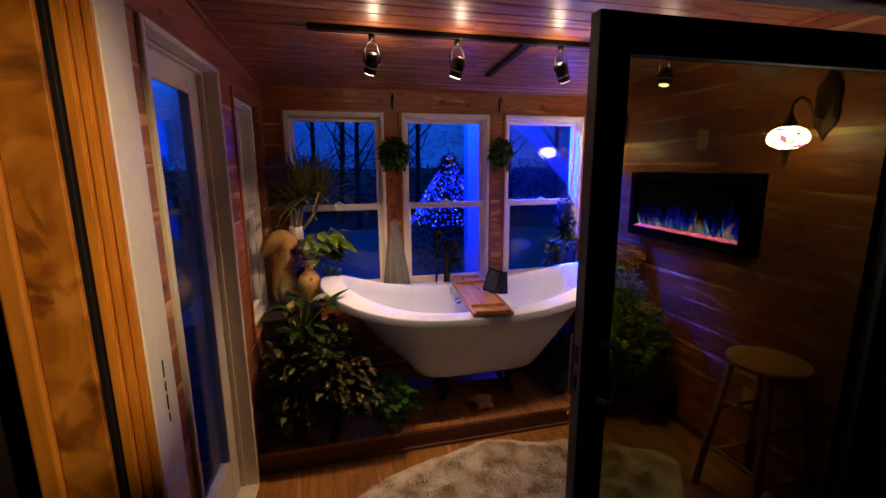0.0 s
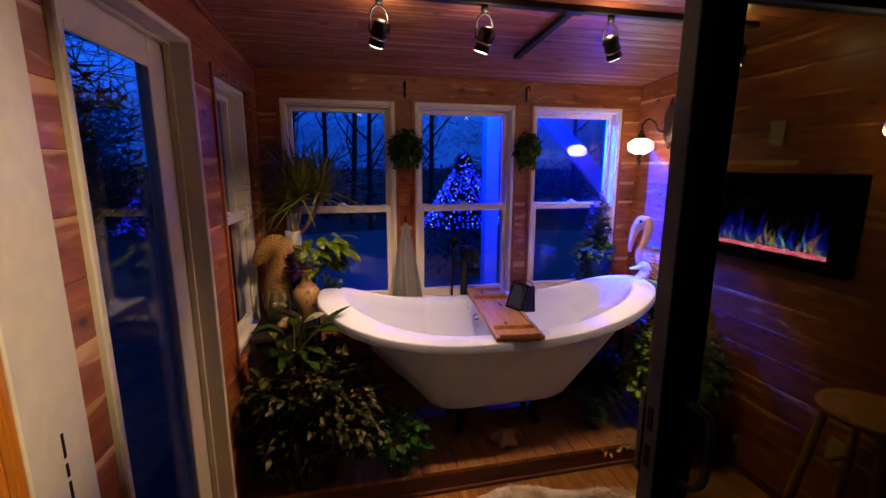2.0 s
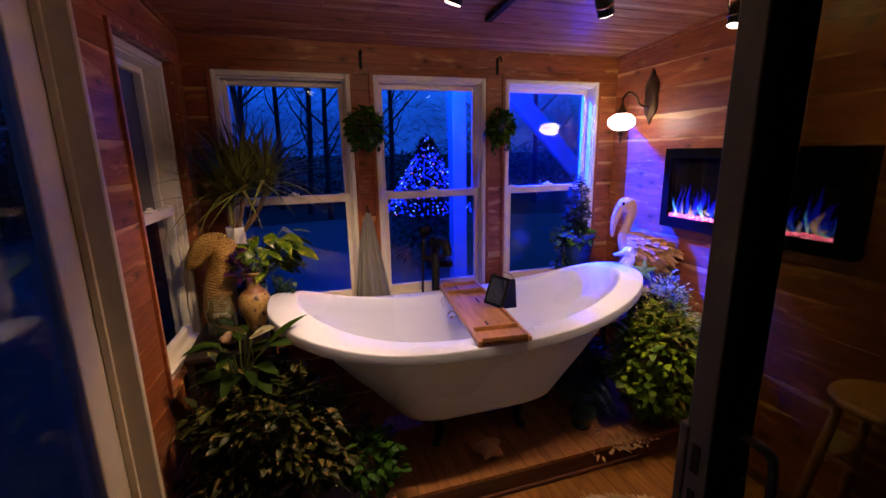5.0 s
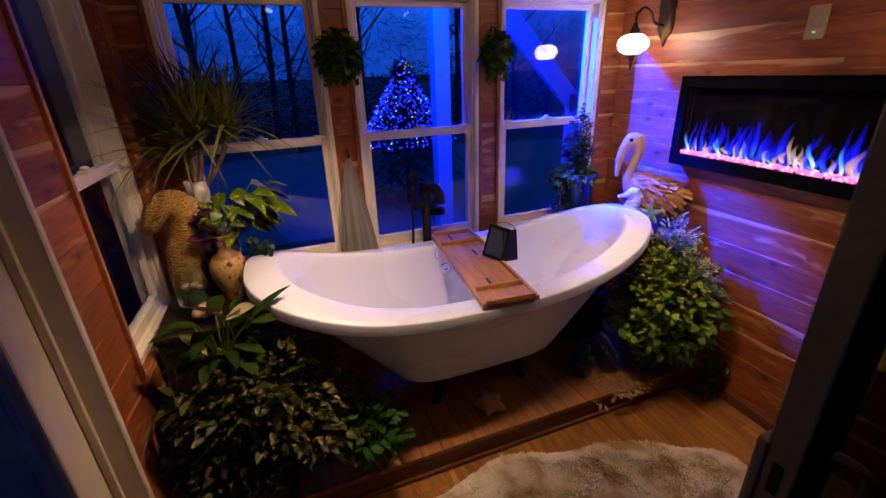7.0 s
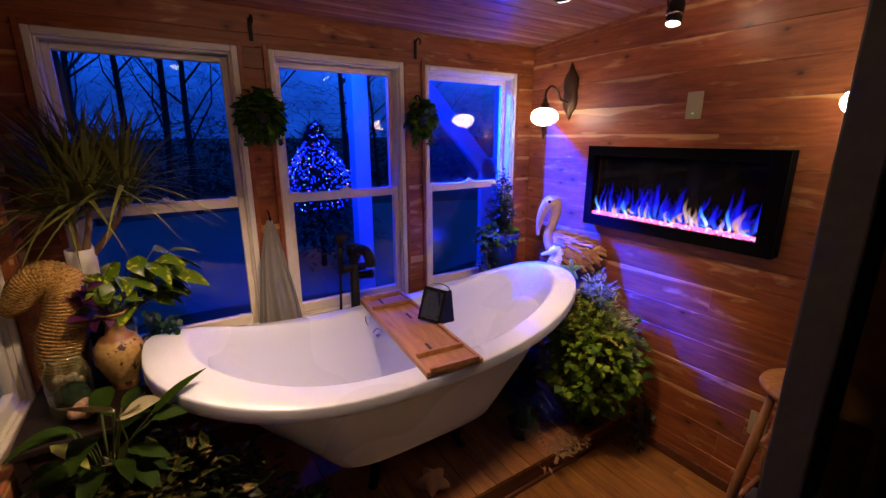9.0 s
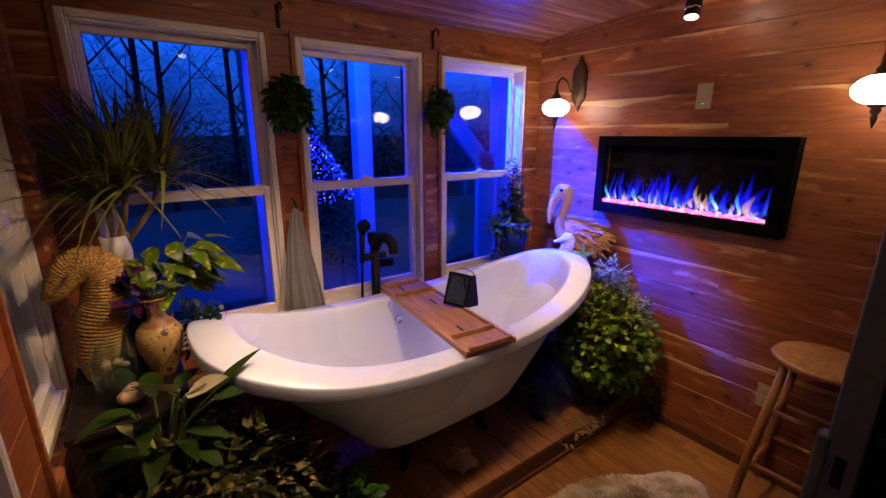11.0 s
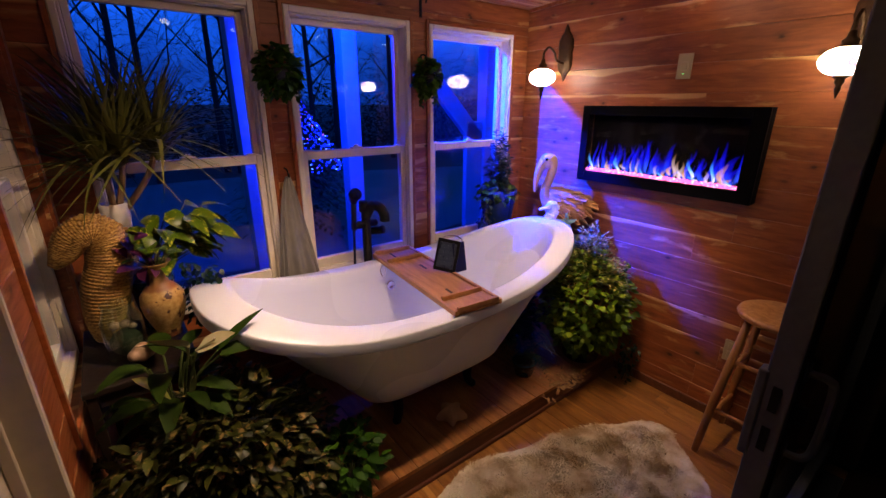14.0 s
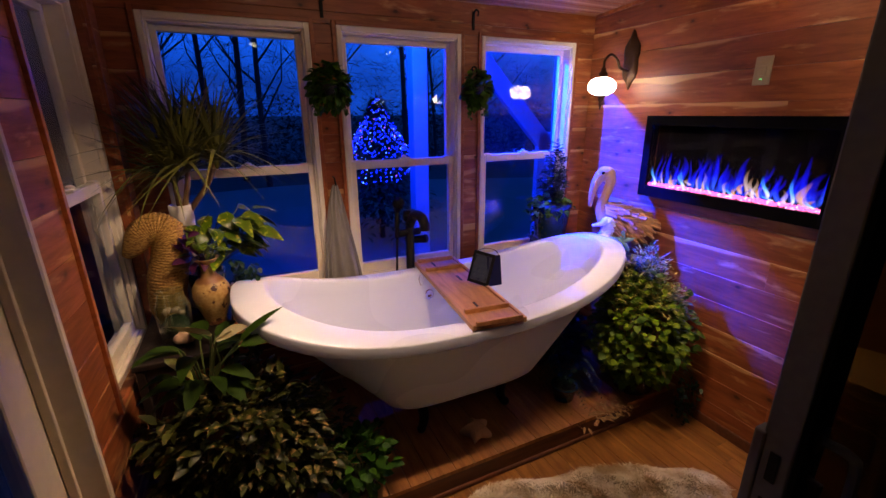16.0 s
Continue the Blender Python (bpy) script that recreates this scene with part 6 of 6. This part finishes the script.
pot_plant = thing("blue_pot_plant", (1.665, 2.995, DECK_Z + 0.735), "upright feathery plant in a dark blue glazed pot", "plant")
pot(pot_plant, 0.122, 0.22, POT_BLUE, label="dark blue glazed pot")
needle = [leaf_geo(0.045, 0.010, 0.15, 0.2, 3), leaf_geo(0.055, 0.013, 0.3, 0.2, 3)]
for k in range(17):
    t = 2.399 * k
    top = Vector((0.085 * math.cos(t) * (0.3 + 0.06 * k), 0.06 * math.sin(t) * (0.3 + 0.06 * k), 0.60 - 0.017 * k))
    base = Vector((0.02 * math.cos(t), 0.02 * math.sin(t), 0.19))
    part("stem", tube(bmesh.new(), [base, top], [0.003, 0.0015], 5), STEM, pot_plant)
    poses = [aim(base.lerp(top, f), (math.cos(9 * f + k), math.sin(9 * f + k), 0.8), 0, 1.1 - 0.4 * f) for f in [0.15 + 0.85 * j / 38 for j in range(39)] for _ in (0, 1)]
    poses = [m @ Matrix.Rotation(rng.uniform(-1.5, 1.5), 4, "Z") for m in poses]
    foliage("sprig", pot_plant, LEAF_FERN, needle, poses)
foliage("lower_leaves", pot_plant, LEAF_GREEN, [leaf_geo(0.042, 0.03, 0.35, 0.15)], clump(rng, (-0.03, -0.02, 0.20), (0.14, 0.1, 0.06), 150, up=0.0, inner=0.5), "round green leaves at the rim")
foliage("trailing_leaves", pot_plant, LEAF_FERN, ivy_geo, [aim((-0.13 + rng.gauss(0, 0.022), -0.02 + rng.gauss(0, 0.025), 0.20 - 0.24 * rng.random()), (rng.uniform(-1, 1), rng.uniform(-1, 0.2), rng.uniform(-1, 0)), 0) for _ in range(90)])


def hanging(at, spread, drop, count, seed, label):
    """A small wall planter with a wreath of leaves round it and trailing stems."""
    r = random.Random(seed)
    h = thing("wall_planter", at, label, "hanging plant", "planters between the windows")
    part("bowl", lathe(bmesh.new(), [(0.012, -0.045), (0.03, -0.04), (0.044, -0.015), (0.047, 0.012), (0.042, 0.014), (0.035, 0.0)], 20, (0, -0.065, 0)), POT_DARK, h, "dark bowl", smooth=True)
    part("bracket", tube(bmesh.new(), curve_pts([(0, -0.002, 0.10), (0, -0.02, 0.115), (0, -0.06, 0.10), (0, -0.065, 0.02)], 5), 0.004, 6), BLACK, h)
    part("wall_peg", tube(bmesh.new(), [(0, 0.0, 0.10), (0, -0.015, 0.10)], 0.009, 8), BLACK, h)
    poses = []
    for k in range(count):
        t = r.uniform(-0.5, math.pi + 0.5)
        if r.random() < 0.35:
            t = r.uniform(-math.pi, 0)
        rad = spread * r.random() ** 0.5
        p = (rad * math.cos(t), -0.065 + r.uniform(-0.085, 0.04) * (1.15 - rad / spread), rad * math.sin(t) * 1.12)
        poses.append(aim(p, (math.cos(t) + r.uniform(-0.8, 0.8), r.uniform(-0.8, 0.2), math.sin(t) * 0.5 + r.uniform(-0.8, 0.4)), r.uniform(-0.7, 0.7), r.uniform(0.7, 1.2)))
    for k in range(7):
        x = spread * (0.85 if k % 2 else -0.75) * r.uniform(0.5, 1.1)
        length = drop * r.uniform(0.5, 1)
        part("trailing_stem", tube(bmesh.new(), curve_pts([(x * 0.4, -0.07, 0.02), (x, -0.085, -0.02), (x * 1.05, -0.075, -spread * 0.5 - length)], 5), 0.0015, 5), STEM, h)
        for j in range(14):
            f = j / 13
            poses.append(aim((x * (1 + 0.05 * f) + r.uniform(-0.01, 0.01), -0.08, -0.02 - f * (spread * 0.5 + length)), (r.uniform(-1, 1), r.uniform(-0.8, 0.1), r.uniform(-0.9, 0)), 0, r.uniform(0.5, 0.8)))
    foliage("foliage", h, LEAF_GREEN, [leaf_geo(0.038, 0.032, 0.35, 0.15), leaf_geo(0.032, 0.028, 0.25, 0.2)], poses, "round glossy green leaves")
    return h


hanging((0.358, BACK - 0.001, 1.735), 0.090, 0.06, 420, 3, "wreath of round green leaves in a small wall planter")
hanging((1.156, BACK - 0.001, 1.740), 0.080, 0.09, 330, 8, "trailing green plant in a small wall planter")
for x in (0.364, 1.165):
    hook = thing("iron_hook", (x, BACK - 0.0005, 2.085), "black iron hook screwed over the window post", "hook", "iron hooks")
    part("back_plate", rbox((-0.008, -0.006, -0.045), (0.008, 0.0, 0.045), 0.002), BLACK, hook)
    part("arm", tube(bmesh.new(), curve_pts([(0, -0.006, 0.035), (0, -0.03, 0.048), (0, -0.055, 0.035), (0, -0.05, 0.015)], 5), 0.0045, 8), BLACK, hook)

near_way = (Vector(NEAR_AIM) - Vector(NEAR_LAMP)).normalized()
spot_body = thing("ceiling_spot", (NEAR_LAMP[0], NEAR_LAMP[1], 2.35), "single black spot head under the near room's ceiling", "spot light")
part("canopy", lathe(bmesh.new(), [(0.05, 0.0), (0.05, -0.014), (0.02, -0.02)], 20), BLACK, spot_body, smooth=True)
part("stem", tube(bmesh.new(), [(0, 0, -0.018), (0, 0, -0.11)], 0.007, 8), BLACK, spot_body, smooth=True)
c = Vector((0, 0, -0.15))
part("can", tube(bmesh.new(), [c - near_way * 0.07, c - near_way * 0.05, c - near_way * 0.012], [0.02, 0.036, 0.038], 20), BLACK, spot_body, smooth=True)

# ---- outside ----
EARTH = -0.35
bm = bmesh.new()
N = 40
grid = [[bm.verts.new((-400 + 800 * i / N if abs(i - N / 2) > 1 else (i - N / 2) * 20, -400 + 800 * j / N, EARTH - 0.0 + (0.25 * noise.noise(Vector((i * 0.7, j * 0.7, 0))) if max(abs(i - N / 2), abs(j - N / 2)) > 2 else 0))) for j in range(N + 1)] for i in range(N + 1)]
for i in range(N):
    for j in range(N):
        bm.faces.new((grid[i][j], grid[i + 1][j], grid[i + 1][j + 1], grid[i][j + 1]))
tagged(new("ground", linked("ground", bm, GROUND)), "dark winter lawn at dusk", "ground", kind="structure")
loops = [[(-2.2 + 0.5 * k, 5.6 + 0.9 * math.sin(k * 0.16) + (0.35 * math.sin(k * 0.5)), EARTH + 0.012) for k in range(44)], [(-2.2 + 0.5 * k, 12.6 + 1.2 * math.sin(k * 0.16 + 0.4), EARTH + 0.014) for k in range(44)]]
bm = rings(bmesh.new(), loops, False, False, around=False)
bmesh.ops.recalc_face_normals(bm, faces=bm.faces)
tagged(new("road", linked("road", bm, DRIVE)), "pale gravel drive curving past the house", "drive", kind="structure")
slab("porch_roof", (-1.2, BACK + 0.125, 2.72), (4.2, 4.85, 2.82), DARK_WOOD, "dark porch roof over the windows", "roof")
for k, x in enumerate((-0.72, 0.567, 1.418, 3.02)):
    p = thing("porch_post", (x, 4.58, EARTH), "square painted porch post lit blue", "post", "porch posts")
    part("shaft", rbox((-0.068, -0.068, 0.0), (0.068, 0.068, 2.72 - EARTH - 0.001), 0.006), POST_PAINT, p)
    if k == 3:
        part("side_board", rbox((-0.29, -0.03, 0.161), (-0.069, 0.03, 1.42 - EARTH), 0.006), POST_PAINT, p)
    part("foot_block", rbox((-0.085, -0.085, 0.0), (0.085, 0.085, 0.16), 0.006), POST_PAINT, p)
brace = thing("porch_brace", (2.95, 4.58, 1.18), "broad diagonal porch brace lit blue", "brace")
bm = rbox((-0.085, -0.03, 0.0), (0.085, 0.03, 1.72), 0.005)
bmesh.ops.rotate(bm, verts=bm.verts, matrix=Matrix.Rotation(radians(-45), 3, "Y"))
part("board", bm, POST_PAINT, brace)
flood = thing("blue_flood", (BLUE_EYE[0], BLUE_EYE[1], 2.72), "small blue flood lamp under the porch roof", "flood lamp")
part("stem", tube(bmesh.new(), [(0, 0, 0), (0, 0, -0.06)], 0.01, 8), BLACK, flood)
part("hood", lathe(bmesh.new(), [(0.012, -0.06), (0.05, -0.075), (0.055, -0.11), (0.05, -0.11), (0.045, -0.08)], 20), BLACK, flood, smooth=True)
part("lens", lathe(bmesh.new(), [(0.044, -0.09), (0.044, -0.098), (0.02, -0.100)], 20), FLOOD_FACE, flood, "glowing blue lens", smooth=True)

xmas = thing("spruce_tree", (1.93, 7.5, EARTH), "small spruce hung with blue fairy lights", "tree")
part("trunk", tube(bmesh.new(), [(0, 0, 0), (0, 0, 1.2), (0, 0, 2.27)], [0.05, 0.03, 0.006], 8), BARK, xmas)
r = random.Random(12)
poses, bulbs = [], []
for k in range(900):
    f = (k / 900) ** 0.8
    z, rad, t = 0.35 + 1.85 * f, 1.06 * (1 - f) + 0.03, 2.399 * k
    for j in range(6):
        g = 0.25 + 0.75 * j / 5
        p = Vector((rad * g * math.cos(t), rad * g * math.sin(t), z - 0.10 * g + 0.04 * math.sin(5 * t)))
        poses.append(aim(p, (math.cos(t + r.uniform(-0.8, 0.8)), math.sin(t + r.uniform(-0.8, 0.8)), r.uniform(-0.3, 0.4)), 0, r.uniform(0.8, 1.3)))
    for _ in (0, 1):
        bulbs.append((rad * r.uniform(0.95, 1.12) * math.cos(t), rad * r.uniform(0.95, 1.12) * math.sin(t), z - 0.06 + r.uniform(-0.05, 0.05)))
foliage("needles", xmas, NEEDLE, [leaf_geo(0.13, 0.05, 0.2, 0.1, 3)], poses, "dark needles")
for name, mat, keep, rad in (("blue_lights", BULB_BLUE, lambda k: k % 5 != 3, 0.0095), ("white_lights", BULB_MIXED, lambda k: k % 10 == 3, 0.009), ("red_lights", BULB_RED, lambda k: k % 30 == 4, 0.010)):
    bm = bmesh.new()
    for k, b in enumerate(bulbs):
        if keep(k) and b[2] > 1.0:
            ball(bm, b, rad, 6, 4)
    tagged(part(name, bm, mat, xmas, name.replace("_", " ")), kind="stuff")


def bare_tree(at, height, seed):
    """Tapered trunk, limbs and thinner twigs, leafless."""
    r = random.Random(seed)
    t = thing("bare_tree", at, "tall leafless tree, a dark shape at dusk", "tree", "leafless trees")
    lean = Vector((r.uniform(-0.07, 0.07), r.uniform(-0.05, 0.05), 1))
    girth = 0.010 * height
    pts = [lean * (height * f) + Vector((0.25 * math.sin(3 * f + seed), 0.2 * math.sin(4 * f + seed), 0)) * f for f in [j / 8 for j in range(9)]]
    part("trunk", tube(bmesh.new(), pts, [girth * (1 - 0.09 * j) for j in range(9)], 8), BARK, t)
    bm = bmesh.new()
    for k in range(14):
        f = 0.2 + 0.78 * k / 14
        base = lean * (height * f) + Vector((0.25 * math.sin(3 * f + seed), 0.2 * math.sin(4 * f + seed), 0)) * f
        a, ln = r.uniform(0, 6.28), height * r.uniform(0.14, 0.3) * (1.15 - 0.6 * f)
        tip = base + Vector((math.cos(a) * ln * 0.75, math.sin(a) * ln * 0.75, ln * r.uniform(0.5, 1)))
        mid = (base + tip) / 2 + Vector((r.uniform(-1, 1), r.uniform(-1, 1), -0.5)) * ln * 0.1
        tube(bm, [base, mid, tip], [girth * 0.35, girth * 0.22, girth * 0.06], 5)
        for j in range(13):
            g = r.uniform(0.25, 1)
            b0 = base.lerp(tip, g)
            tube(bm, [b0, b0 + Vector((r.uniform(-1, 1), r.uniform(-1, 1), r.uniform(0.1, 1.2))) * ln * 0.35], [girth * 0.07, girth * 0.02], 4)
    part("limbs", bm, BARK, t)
    return t


r = random.Random(77)
SITES = [(-3.6, 11), (-2.4, 13.5), (-1.2, 10.2), (-0.2, 12.4), (0.9, 10.8), (1.9, 13.2), (2.7, 11.4), (3.9, 12.7), (5.1, 11), (6.6, 13.4), (8.3, 12), (-5.2, 12.6), (-6.8, 11.5), (10.4, 14), (0.3, 15.5), (4.4, 16), (-6.5, 4.2), (-7.6, 6.4), (-8.4, 8.6), (-6.9, 2.0), (7.2, 16.5), (-3.0, 16.8), (-1.6, 15.2), (1.4, 16.6), (2.5, 15.0), (3.3, 17.2), (-0.6, 17.4), (-4.4, 15.0), (5.8, 15.2), (-7.2, 3.1), (-8.0, 5.2), (-6.2, 5.6)]
for k, (x, y) in enumerate(SITES):
    if y > 9 and k % 2:
        continue
    bare_tree((x + r.uniform(-0.3, 0.3), y + (3.2 if y < 13.3 and x > -5.5 else 0), EARTH - 0.05), r.uniform(7, 11), k + 1)
brush = thing("far_brush", (0, 0, EARTH), "dark tangle of brush along the wood's edge", "brush", kind="stuff")
poses = []
wood = []
for k in range(60000):
    if k % 3:
        x = r.uniform(-16, 22)
        y = 19.0 + r.uniform(-1.5, 1.5)
        top = (4.2 if k % 3 == 1 else 2.3) + 0.8 * noise.noise(Vector((x * 0.35, 1.0, 0))) + 0.5 * noise.noise(Vector((x * 1.4, 5.0, 0)))
    else:
        y = r.uniform(-3, 17)
        x = -7.5 + r.uniform(-1, 1)
        top = (4.3 if k % 6 else 8.5) + 1.5 * noise.noise(Vector((y * 0.35, 8.0, 0)))
    (wood if k % 3 == 1 or k % 6 == 0 else poses).append(aim((x, y, max(0.05, top) * r.random() ** (1.5 if k % 3 == 1 else 1.4)), (r.uniform(-1, 1), r.uniform(-1, 1), r.uniform(-0.2, 1)), r.uniform(-2, 2), r.uniform(0.6, 1.3) * (1 if k % 3 else 2.2)))
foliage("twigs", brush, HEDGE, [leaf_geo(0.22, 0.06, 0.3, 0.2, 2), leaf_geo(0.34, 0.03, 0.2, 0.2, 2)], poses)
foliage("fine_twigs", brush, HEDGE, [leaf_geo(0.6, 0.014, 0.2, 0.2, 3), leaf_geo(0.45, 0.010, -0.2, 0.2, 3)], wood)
